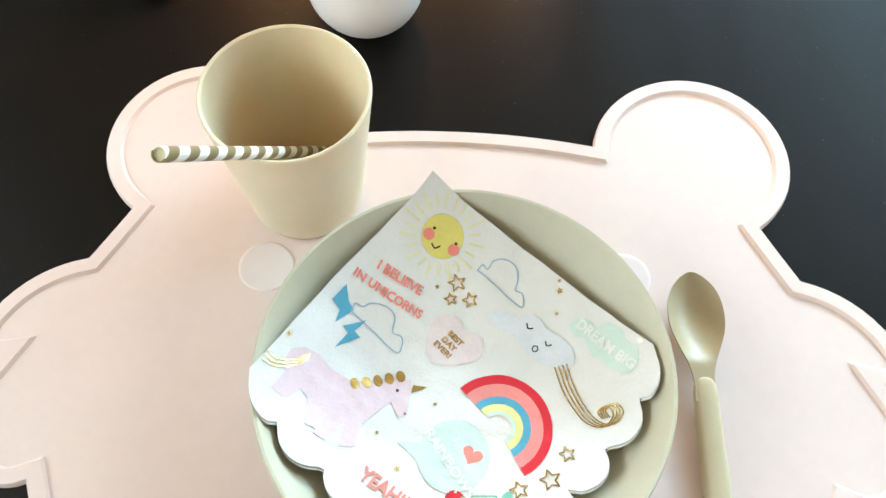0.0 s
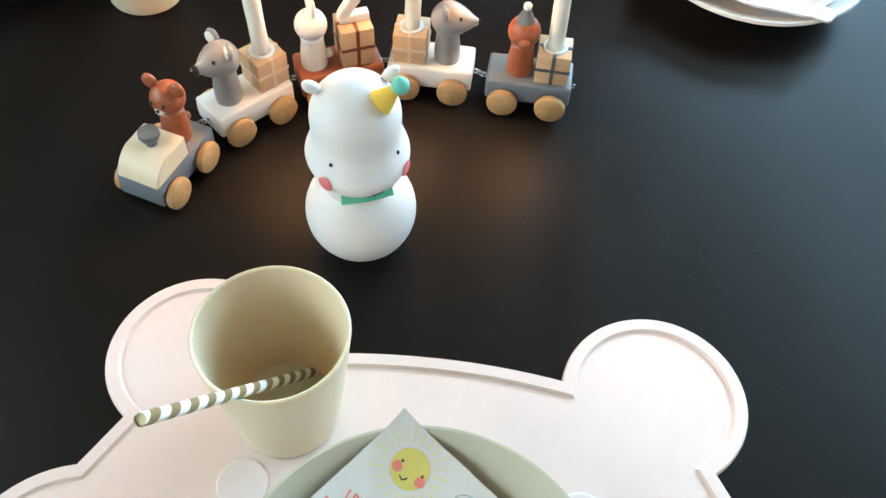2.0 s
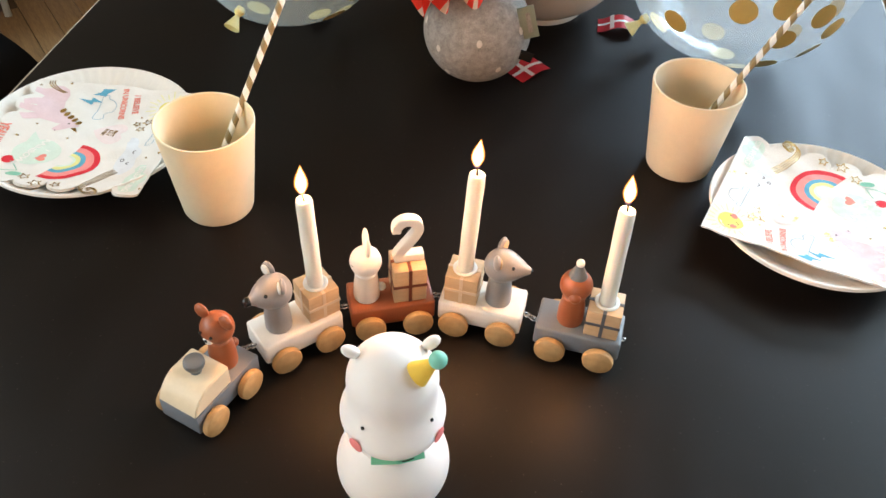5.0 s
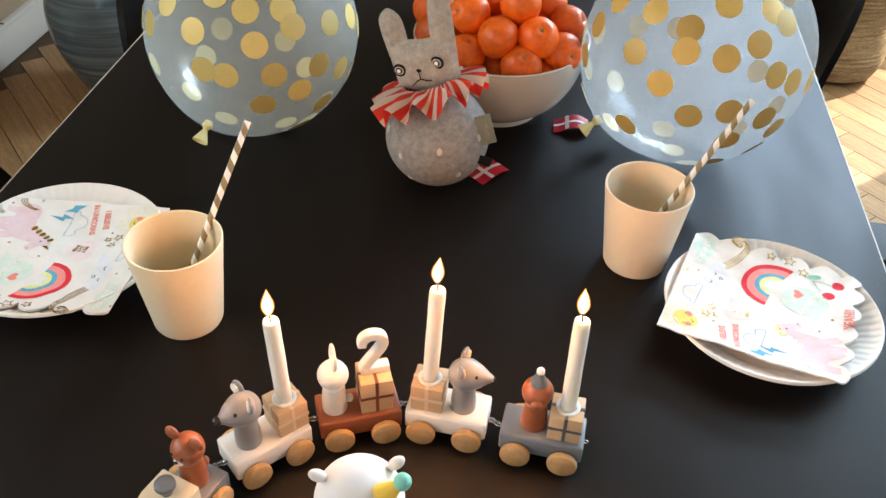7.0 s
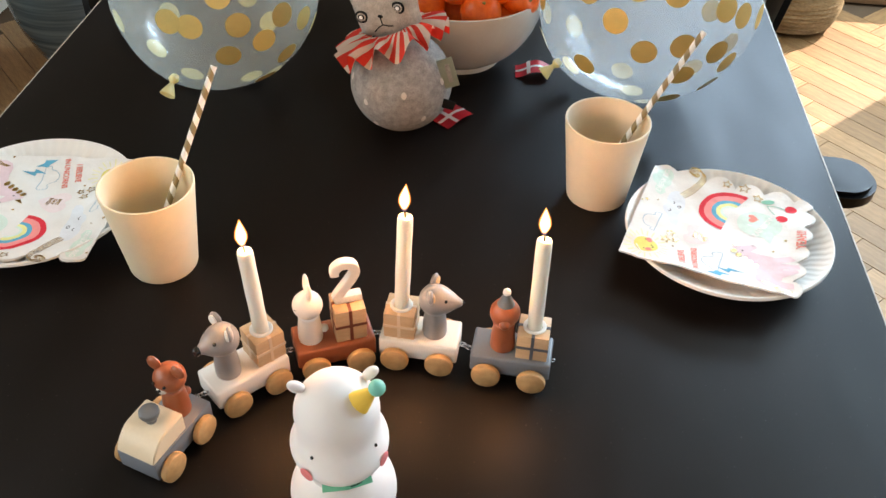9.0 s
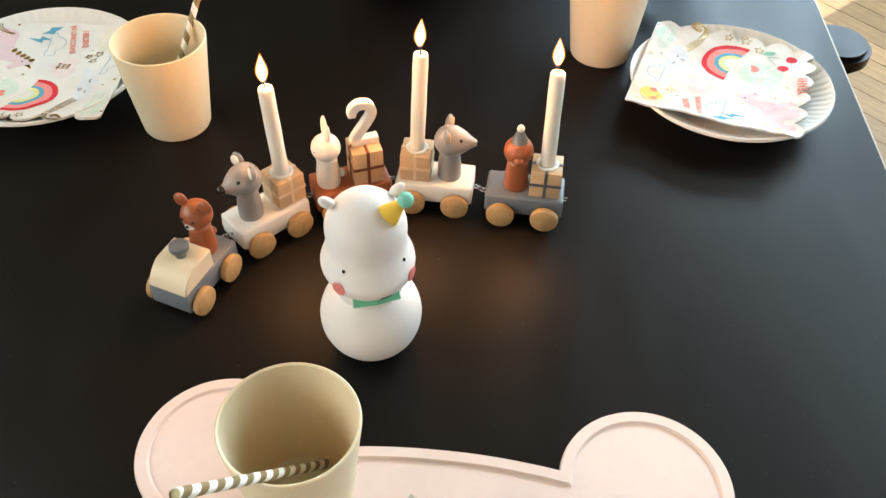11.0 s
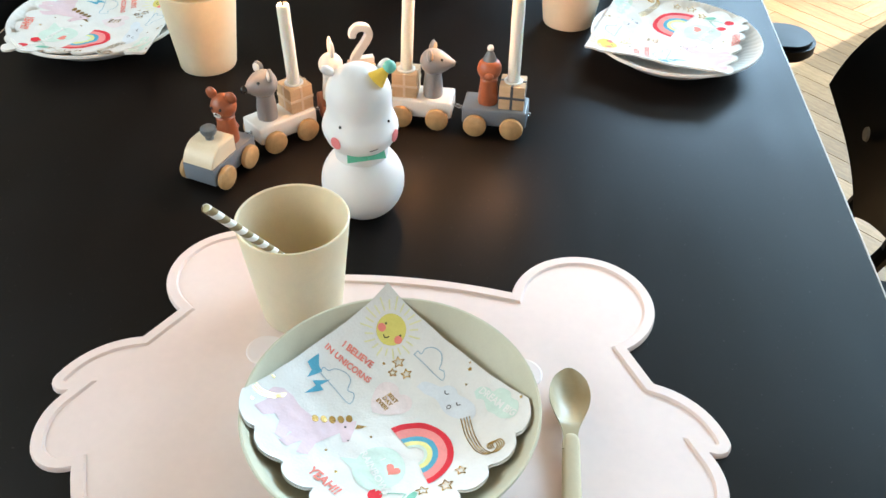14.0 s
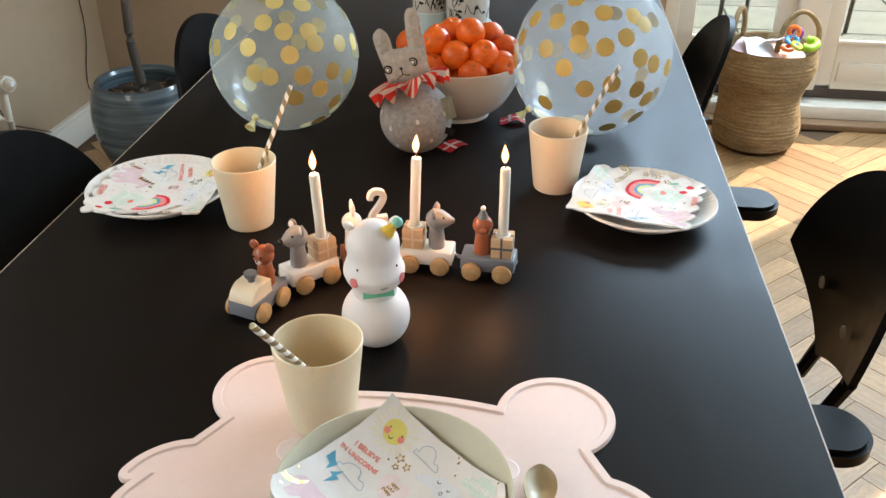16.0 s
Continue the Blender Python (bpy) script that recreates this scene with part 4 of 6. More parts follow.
def spoon():
    root = thing("spoon", pose(0.1455, 0.2015, MAT, 0, 0, 1.5), "olive-beige children's spoon on the pink placemat", "spoon")
    n, rows, bm = 14, [], bmesh.new()
    line = [(0.0006, 0.0003), (-0.0002, 0.0032), (-0.003, 0.0075), (-0.008, 0.0118), (-0.016, 0.0143), (-0.025, 0.0140), (-0.033, 0.0110), (-0.040, 0.0075), (-0.046, 0.0055), (-0.052, 0.0050), (-0.058, 0.0056)]
    line = [(y * 1.20, w) for y, w in smooth_profile(line, 3)]
    for y, w in line:
        t = -y / 0.0696
        dish = 0.0075 * max(0.0, 1 - ((t - 0.34) / 0.36) ** 2)
        lift = 0.0130 - 0.002 * t - dish
        row = []
        for k in range(n + 1):
            s = 2 * k / n - 1
            row.append((w * s, y, lift + dish * s * s ))
        rows.append(row)
    top = [[bm.verts.new(p) for p in row] for row in rows]
    low = [[bm.verts.new((x, y, z - 0.0018)) for x, y, z in row] for row in rows]
    for g, flip in ((top, False), (low, True)):
        for a, b in zip(g, g[1:]):
            for k in range(n):
                q = (a[k], b[k], b[k + 1], a[k + 1])
                bm.faces.new(q[::-1] if flip else q)
    rim = lambda g: [r[0] for r in g] + g[-1][1:] + [r[-1] for r in g[-2::-1]] + g[0][-2:0:-1]  # noqa: E731
    a, b = rim(top), rim(low)
    for k in range(len(a)):
        bm.faces.new((a[k], a[(k + 1) % len(a)], b[(k + 1) % len(a)], b[k]))
    bmesh.ops.recalc_face_normals(bm, faces=bm.faces)
    part("spoon_bowl", bm, stuff("olive_satin_resin", (0.44, 0.36, 0.215), 0.4, 0.05, 60, 0.02), root, "satin olive-brown bowl of the spoon")
    h = bmesh.new()
    sides, rows = 16, []
    for y, w, t, z in smooth_profile([(-0.0465, 0.0012, 0.0012, 0.0098), (-0.0475, 0.0036, 0.0024, 0.0092), (-0.0500, 0.0052, 0.0034, 0.0086), (-0.0560, 0.0060, 0.0040, 0.0078), (-0.0800, 0.0063, 0.0041, 0.0066),
                                      (-0.1150, 0.0068, 0.0040, 0.0058), (-0.1450, 0.0070, 0.0038, 0.0055), (-0.1530, 0.0058, 0.0034, 0.0055), (-0.1565, 0.0026, 0.0018, 0.0055)], 4):
        ring = []
        for k in range(sides):
            c, q = math.cos(math.tau * k / sides), math.sin(math.tau * k / sides)
            ring.append(h.verts.new((0.0005 + w * math.copysign(abs(c) ** 0.6, c), y - 0.010, z + t * math.copysign(abs(q) ** 0.6, q))))
        rows.append(ring)
    for p, q in zip(rows, rows[1:]):
        for k in range(sides):
            h.faces.new((p[k], q[k], q[(k + 1) % sides], p[(k + 1) % sides]))
    h.faces.new(rows[0])
    h.faces.new(rows[-1][::-1])
    bmesh.ops.recalc_face_normals(h, faces=h.faces)
    part("handle", h, stuff("beige_soft_grip", (0.56, 0.47, 0.30), 0.55, 0.04, 60, 0.03), root, "beige soft grip handle")


spoon()

# ---- napkins ----
def disc(u, v, a, b=None, turn=0.0, n=26, start=0.0, end=math.tau):
    b, c, s = b or a, math.cos(turn), math.sin(turn)
    pts = [(a * math.cos(start + (end - start) * k / n), b * math.sin(start + (end - start) * k / n)) for k in range(n)]
    return [(u + x * c - y * s, v + x * s + y * c) for x, y in pts]


def heart(u, v, s, turn=0.0):
    pts = []
    for k in range(30):
        t = math.tau * k / 30
        x, y = 0.0625 * 16 * math.sin(t) ** 3, 0.0625 * (13 * math.cos(t) - 5 * math.cos(2 * t) - 2 * math.cos(3 * t) - math.cos(4 * t))
        c, d = math.cos(turn), math.sin(turn)
        pts.append((u + s * (-y * c - x * d), v + s * (x * c - y * d)))
    return pts


def star(u, v, s, turn=0.3):
    return [(u + (s if k % 2 == 0 else 0.45 * s) * math.cos(turn + math.pi * k / 5), v + (s if k % 2 == 0 else 0.45 * s) * math.sin(turn + math.pi * k / 5)) for k in range(10)]


def ribbon(points, w):
    """A line of that width as one strip of quads."""
    p = [Vector(q) for q in points]
    out = []
    for i in range(len(p) - 1):
        d = (p[i + 1] - p[i]).normalized()
        s = Vector((-d.y, d.x)) * w / 2
        e = d * w * 0.2
        out.append([tuple(p[i] + s - e), tuple(p[i] - s - e), tuple(p[i + 1] - s + e), tuple(p[i + 1] + s + e)])
    return out


def band(u, v, r0, r1, a0, a1, n=26):
    outer = [(u + r1 * math.cos(a0 + (a1 - a0) * k / n), v + r1 * math.sin(a0 + (a1 - a0) * k / n)) for k in range(n + 1)]
    inner = [(u + r0 * math.cos(a0 + (a1 - a0) * k / n), v + r0 * math.sin(a0 + (a1 - a0) * k / n)) for k in range(n + 1)]
    return [[inner[k], outer[k], outer[k + 1], inner[k + 1]] for k in range(n)]


def curl(points, steps=6):
    return smooth_profile(points, steps)


def drawn(u, v, points):
    """A print drawn in steps of 0.22 mm across and down, round a place of the sheet."""
    return [(u + (-4.47 * r + 5.74 * d) * 0.000217, v + (5.66 * r + 4.17 * d) * 0.000217) for r, d in points]


FLASH_UPRIGHT = [(8, -43), (12, -9), (23, 6), (-17, 43), (-7, 13), (-22, -4)]
FLASH_LEANING = [(33, -36), (8, -7), (20, 4), (-34, 36), (-5, -2), (-17, -13)]
UNICORN_BODY = [(-238, -30), (-226, -50), (-198, -60), (-170, -53), (-143, -27), (-103, -10), (-48, -15), (2, -25), (30, -27), (28, 15), (22, 57), (4, 63), (-13, 27), (-43, 55), (-76, 87), (-118, 85), (-158, 70), (-198, 40), (-230, 10), (-243, -10)]
UNICORN_LEGS = [[(-236, -5), (-200, 24), (-238, 57), (-267, 43)], [(-192, 42), (-154, 66), (-166, 113), (-194, 106)], [(-145, 68), (-110, 84), (-148, 135), (-176, 123)], [(-112, 80), (-74, 82), (-86, 140), (-120, 143)]]


SUN_U, SUN_V = 0.128, 0.150
RB = (0.525, 0.712)
MOTIFS = []


def motif(name, key, shapes, layer=0):
    MOTIFS.append((name, key, shapes, layer))


def ray(k):
    """One stroke of the sun, long and short in turn."""
    c, s, r = math.cos(k * math.pi / 11), math.sin(k * math.pi / 11), 0.142 if k % 2 else 0.125
    return ribbon([(SUN_U + 0.088 * c, SUN_V + 0.088 * s), (SUN_U + r * c, SUN_V + r * s)], 0.007)


def strands(points, count, du, dv, w=0.0048):
    """Fine foil lines that run side by side."""
    return [q for k in range(count) for q in ribbon(curl([(u + du * k * (1 - 0.5 * i / len(points)), v + dv * k * (1 - 0.5 * i / len(points))) for i, (u, v) in enumerate(points)]), w)]


def outlined(points, w=0.0045):
    return ribbon(curl(points + points[:1], 4), w)


motif("sun_print", "yellow", [disc(SUN_U, SUN_V, 0.070)])
for k in range(22):
    motif("sun_ray", "sunray", ray(k))
motif("cheek_print", "coral", [disc(SUN_U + 0.022, SUN_V - 0.040, 0.019)], 1)
motif("cheek_print", "coral", [disc(SUN_U + 0.008, SUN_V + 0.054, 0.019)], 1)
for shapes in ([disc(SUN_U - 0.004, SUN_V - 0.038, 0.005, n=10)], [disc(SUN_U - 0.012, SUN_V + 0.048, 0.005, n=10)], ribbon(curl([(0.167, 0.136), (0.171, 0.152), (0.155, 0.162)]), 0.005),
               ribbon(curl([(0.177, 0.566), (0.188, 0.580), (0.178, 0.594)]), 0.005), ribbon(curl([(0.187, 0.658), (0.196, 0.670), (0.184, 0.682)]), 0.005),
               ribbon(disc(0.228, 0.644, 0.010, n=12) + [(0.238, 0.644)], 0.004), [disc(0.650, 0.368, 0.006, n=10)], [disc(0.700, 0.440, 0.004, n=8)]):
    motif("ink_mark", "ink", shapes, 1)
motif("bolt_print", "blue", [drawn(0.554, 0.066, FLASH_UPRIGHT)])
motif("bolt_print", "blue", [drawn(0.612, 0.140, FLASH_LEANING)])
motif("cloud_outline", "outline", outlined([(0.139, 0.313), (0.114, 0.314), (0.117, 0.339), (0.085, 0.338), (0.060, 0.367), (0.057, 0.413), (0.084, 0.446), (0.113, 0.460), (0.110, 0.488), (0.132, 0.513), (0.148, 0.507), (0.143, 0.41)]))
motif("cloud_outline", "outline", outlined([(0.550, 0.097), (0.518, 0.089), (0.508, 0.113), (0.477, 0.125), (0.448, 0.165), (0.455, 0.206), (0.502, 0.233), (0.493, 0.263), (0.514, 0.283), (0.549, 0.284), (0.548, 0.19)]))
motif("heart_print", "pink", [curl([(0.496, 0.395), (0.461, 0.350), (0.392, 0.313), (0.343, 0.315), (0.312, 0.346), (0.310, 0.382), (0.331, 0.410), (0.313, 0.441), (0.317, 0.481), (0.354, 0.508), (0.402, 0.498), (0.455, 0.456)], 3)])
motif("cloud_print", "sky", [curl([(0.250, 0.445), (0.212, 0.450), (0.189, 0.488), (0.176, 0.535), (0.147, 0.559), (0.137, 0.598), (0.152, 0.634), (0.143, 0.689), (0.153, 0.748), (0.182, 0.782), (0.220, 0.778), (0.240, 0.738), (0.255, 0.694), (0.258, 0.640), (0.239, 0.568), (0.252, 0.502)], 3)])
motif("cloud_bubble_print", "mint", [curl([(0.100, 0.691), (0.066, 0.700), (0.051, 0.744), (0.055, 0.775), (0.023, 0.795), (0.014, 0.851), (0.034, 0.886), (0.033, 0.928), (0.068, 0.960), (0.108, 0.960), (0.135, 0.911), (0.132, 0.856), (0.135, 0.814), (0.109, 0.765), (0.122, 0.728)], 3)])
motif("speech_bubble_print", "mint", [disc(0.705, 0.656, 0.130, 0.118), [(0.800, 0.575), (0.790, 0.480), (0.740, 0.545)]])
motif("bubble_heart", "coral", [heart(0.661, 0.702, 0.036, 0.2)], 1)
motif("rainbow_red", "red", band(*RB, 0.155, 0.186, 1.13, 4.59))
motif("rainbow_salmon", "salmon", band(*RB, 0.112, 0.155, 1.13, 4.59))
motif("rainbow_blue", "blue", band(*RB, 0.085, 0.112, 1.13, 4.59))
motif("rainbow_yellow", "lemon", band(*RB, 0.060, 0.085, 1.13, 4.59))
motif("rainbow_mint", "mint", band(*RB, 0.045, 0.060, 1.13, 4.59))
motif("unicorn_print", "lilac", [drawn(0.650, 0.368, p) for p in [UNICORN_BODY] + UNICORN_LEGS])
motif("cherry_print", "red", [disc(0.86, 0.87, 0.034)])
motif("cherry_print", "red", [disc(0.82, 0.75, 0.034)])
motif("cherry_leaf", "leaf", [disc(0.72, 0.885, 0.040, 0.020, 0.3)] + ribbon(curl([(0.72, 0.85), (0.77, 0.86), (0.84, 0.86)]), 0.005) + ribbon(curl([(0.72, 0.85), (0.76, 0.80), (0.80, 0.76)]), 0.005))
for u, v, s in ((0.270, 0.243, 0.009), (0.034, 0.591, 0.013), (0.095, 0.629, 0.008), (0.868, 0.541, 0.012), (0.603, 0.497, 0.009), (0.814, 0.410, 0.009), (0.012, 0.927, 0.010), (0.012, 0.568, 0.008), (0.950, 0.050, 0.010), (0.776, 0.015, 0.010)):
    motif("foil_star", "gold", [star(u, v, s)], 1)
for k in range(5):
    motif("foil_mane", "gold", [disc(0.735 - 0.033 * k, 0.250 + 0.024 * k, 0.020, 0.016, 0.9, 14)], 1)
motif("foil_horn", "gold", [[(0.598, 0.397), (0.573, 0.440), (0.624, 0.409)]], 1)
motif("foil_swirl", "gold", strands(drawn(0.228, 0.644, [(45, 43), (72, 110), (112, 168), (150, 180), (172, 156), (160, 134), (140, 146), (150, 162)]), 4, -0.011, 0.009), 1)
motif("foil_tail", "gold", strands([(0.910, 0.012), (0.899, 0.042), (0.849, 0.079), (0.793, 0.097)], 3, -0.016, -0.004), 1)
for u, v, s in ((0.216, 0.286, 0.030), (0.273, 0.305, 0.022), (0.234, 0.358, 0.026), (0.459, 0.950, 0.028), (0.566, 0.955, 0.036), (0.658, 0.895, 0.032)):
    motif("foil_star_outline", "gold", ribbon(star(u, v, s) + star(u, v, s)[:1], 0.005), 1)
# words: text, part, colour, u, v, capital height, slant
WORDS = [("I BELIEVE", "coral_lettering", "coral", 0.339, 0.140, 0.036, -0.22), ("IN UNICORNS", "coral_lettering", "coral", 0.412, 0.148, 0.034, -0.20), ("DREAM BIG", "white_lettering", "pale", 0.083, 0.835, 0.034, 0.04),
         ("I", "white_lettering", "pale", 0.655, 0.63, 0.030, 0.3), ("RAINBOWS", "white_lettering", "pale", 0.735, 0.66, 0.036, 0.32), ("YEAH!!", "coral_lettering", "coral", 0.95, 0.555, 0.052, -0.10),
         ("BEST", "gold_lettering", "gold", 0.372, 0.405, 0.021, 0.1), ("DAY", "gold_lettering", "gold", 0.402, 0.400, 0.021, 0.1), ("EVER!", "gold_lettering", "gold", 0.432, 0.395, 0.021, 0.1)]


def refine(bm, longest):
    bmesh.ops.triangulate(bm, faces=bm.faces[:])
    for _ in range(5):
        long = [e for e in bm.edges if e.calc_length() > longest]
        if not long:
            break
        bmesh.ops.subdivide_edges(bm, edges=long, cuts=1)
        bmesh.ops.triangulate(bm, faces=[f for f in bm.faces if len(f.verts) > 3])
    return bm


def napkin(base, surface, label, seed, grow=0.0):
    """A folded paper napkin on a surface (u, v) -> place; two edges are straight, two scalloped."""
    root = thing("napkin", pose(*base), label, "napkin", "printed paper napkins")
    b0 = Vector(base)

    def place(u, v, lift=0.0):
        x, y, z = surface(u, v)
        z += 0.0024 * noise.noise(Vector((x * 26 + seed, y * 26, 3.1))) + 0.0013 * noise.noise(Vector((x * 62 + seed, y * 62, 0))) + 0.0004 * noise.noise(Vector((x * 190, y * 190 + seed, 0)))
        return Vector((x, y, z + lift)) - b0

    n = 56

    def leaf(nm, lift, thick, shift):
        bm = bmesh.new()

        def edge(t):
            return 0.922 + 0.078 * abs(math.sin(math.pi * (5.4 * t + 0.109))) ** 0.5 + grow * min(1.0, t / 0.15) - 0.045 * max(0.0, (t - 0.9) / 0.1) ** 2

        up = [[bm.verts.new(place(shift + (i / n) * edge(j / n), shift + (j / n) * edge(i / n), lift)) for j in range(n + 1)] for i in range(n + 1)]
        dn = [[bm.verts.new(v.co - Vector((0, 0, thick))) for v in row] for row in up]
        for i in range(n):
            for j in range(n):
                bm.faces.new((up[i][j], up[i + 1][j], up[i + 1][j + 1], up[i][j + 1]))
                bm.faces.new((dn[i][j], dn[i][j + 1], dn[i + 1][j + 1], dn[i + 1][j]))
        for i in range(n):
            bm.faces.new((up[i][0], dn[i][0], dn[i + 1][0], up[i + 1][0]))
            bm.faces.new((up[i][n], up[i + 1][n], dn[i + 1][n], dn[i][n]))
            bm.faces.new((up[0][i], up[0][i + 1], dn[0][i + 1], dn[0][i]))
            bm.faces.new((up[n][i], dn[n][i], dn[n][i + 1], up[n][i + 1]))
        part(nm, bm, PAPER, root)

    leaf("top_leaf", 0.0, 0.0007, 0.0)
    leaf("under_leaf", -0.0013, 0.0009, 0.006)
    for nm, key, shapes, layer in MOTIFS:
        bm = bmesh.new()
        for s in shapes:
            try:
                bm.faces.new([bm.verts.new((max(0.004, u), max(0.004, v), 0)) for u, v in s])
            except ValueError:
                pass
        bmesh.ops.remove_doubles(bm, verts=bm.verts[:], dist=0.0002)
        refine(bm, 0.024)
        for k, v in enumerate(bm.verts):
            v.co = place(v.co.x, v.co.y, 0.00034 + 0.00012 * layer)
        for f in bm.faces:
            f.normal_update()
            if f.normal.z < 0:
                f.normal_flip()
        part(nm, bm, GOLD if key == "gold" else PRINT[key], root)
    for text, nm, key, u0, v0, size, slant in WORDS:
        bm = refine(lettering(text, size), 0.022)
        c, s = math.cos(slant), math.sin(slant)
        for v in bm.verts:
            tx, ty = v.co.x * (0.79 if nm == "coral_lettering" else 1.0), v.co.y * 0.94
            v.co = place(u0 - (ty * c - tx * s), v0 + tx * c + ty * s, 0.00058)
        for f in bm.faces:
            f.normal_update()
            if f.normal.z < 0:
                f.normal_flip()
        part(nm, bm, GOLD if key == "gold" else PRINT[key], root)
    return root


def in_bowl(u, v):
    # the straight edges bow outwards a little
    a, b = u - 0.05 * math.sin(math.pi * min(max(v, 0), 1)) * max(0, 1 - u) ** 3, v - 0.05 * math.sin(math.pi * min(max(u, 0), 1)) * max(0, 1 - v) ** 3
    x, y = 0.0075 - 0.0816 * a + 0.1122 * b, 0.2345 - 0.1107 * a - 0.0874 * b
    return x, y, 0.0115 + 0.036 * (math.hypot(x - 0.027, y - 0.132) / 0.1) ** 3


def on_plate(sx, sy, ux, uy, vx, vy, low, rise):
    def f(u, v):
        # the sheet sags over the hollow of the plate
        d = max(abs(2 * u - 1), abs(2 * v - 1))
        return sx + ux * u + vx * v, sy + uy * u + vy * v, low + rise * d**2.5
    return f


napkin((0.0268, 0.1321, MAT + 0.005), in_bowl, "white paper napkin with unicorn party print draped in the bowl", 1.0, 0.09)
napkin((0.2606, 0.7196, 0.006), on_plate(0.155, 0.671, 0.156, -0.041, 0.042, 0.146, 0.020, 0.010), "white printed party napkin lying across a paper plate", 7.0)
napkin((-0.4096, 0.6694, 0.006), on_plate(-0.328, 0.742, -0.166, -0.015, 0.009, -0.156, 0.019, 0.009), "white printed party napkin with scalloped edge on a plate", 13.0)


def paper_plate(m, label):
    bm, rings, seg = bmesh.new(), [], 192
    prof = [(0.0, 0.0045, 0), (0.060, 0.0040, 0), (0.068, 0.006, 0), (0.073, 0.012, 0.3), (0.080, 0.0175, 1), (0.092, 0.0225, 1), (0.0965, 0.0258, 0.5), (0.0982, 0.0266, 0.0), (0.0992, 0.0258, 0.0), (0.0995, 0.0235, 0),
            (0.098, 0.0235, 0), (0.092, 0.0205, 1), (0.080, 0.0155, 1), (0.073, 0.010, 0.3), (0.068, 0.004, 0), (0.060, 0.002, 0), (0.058, 0.0, 0), (0.055, 0.0025, 0), (0, 0.0025, 0)]
    for r, z, fl in prof:
        if r == 0:
            rings.append([bm.verts.new((0, 0, z))])
        else:
            rings.append([bm.verts.new((r * math.cos(math.tau * k / seg), r * math.sin(math.tau * k / seg), z + fl * 0.0009 * math.cos(math.pi * k / 1.5 + 0.4))) for k in range(seg)])
    for a, b in zip(rings, rings[1:]):
        for k in range(seg):
            j = (k + 1) % seg
            bm.faces.new((a[0], b[k], b[j]) if len(a) == 1 else ((a[k], b[0], a[j]) if len(b) == 1 else (a[k], b[k], b[j], a[j])))
    bmesh.ops.recalc_face_normals(bm, faces=bm.faces)
    ob = link("paper_plate", bm, PLATE)
    ob.matrix_basis = m
    tagged(ob, label, "plate", "paper plates")


paper_plate(pose(0.2606, 0.7225, 0.0005) @ Matrix.Diagonal((0.98, 0.965, 1, 1)), "white fluted paper plate under a printed napkin")
paper_plate(pose(-0.4096, 0.6694, 0.0005), "white fluted paper plate under a printed napkin")

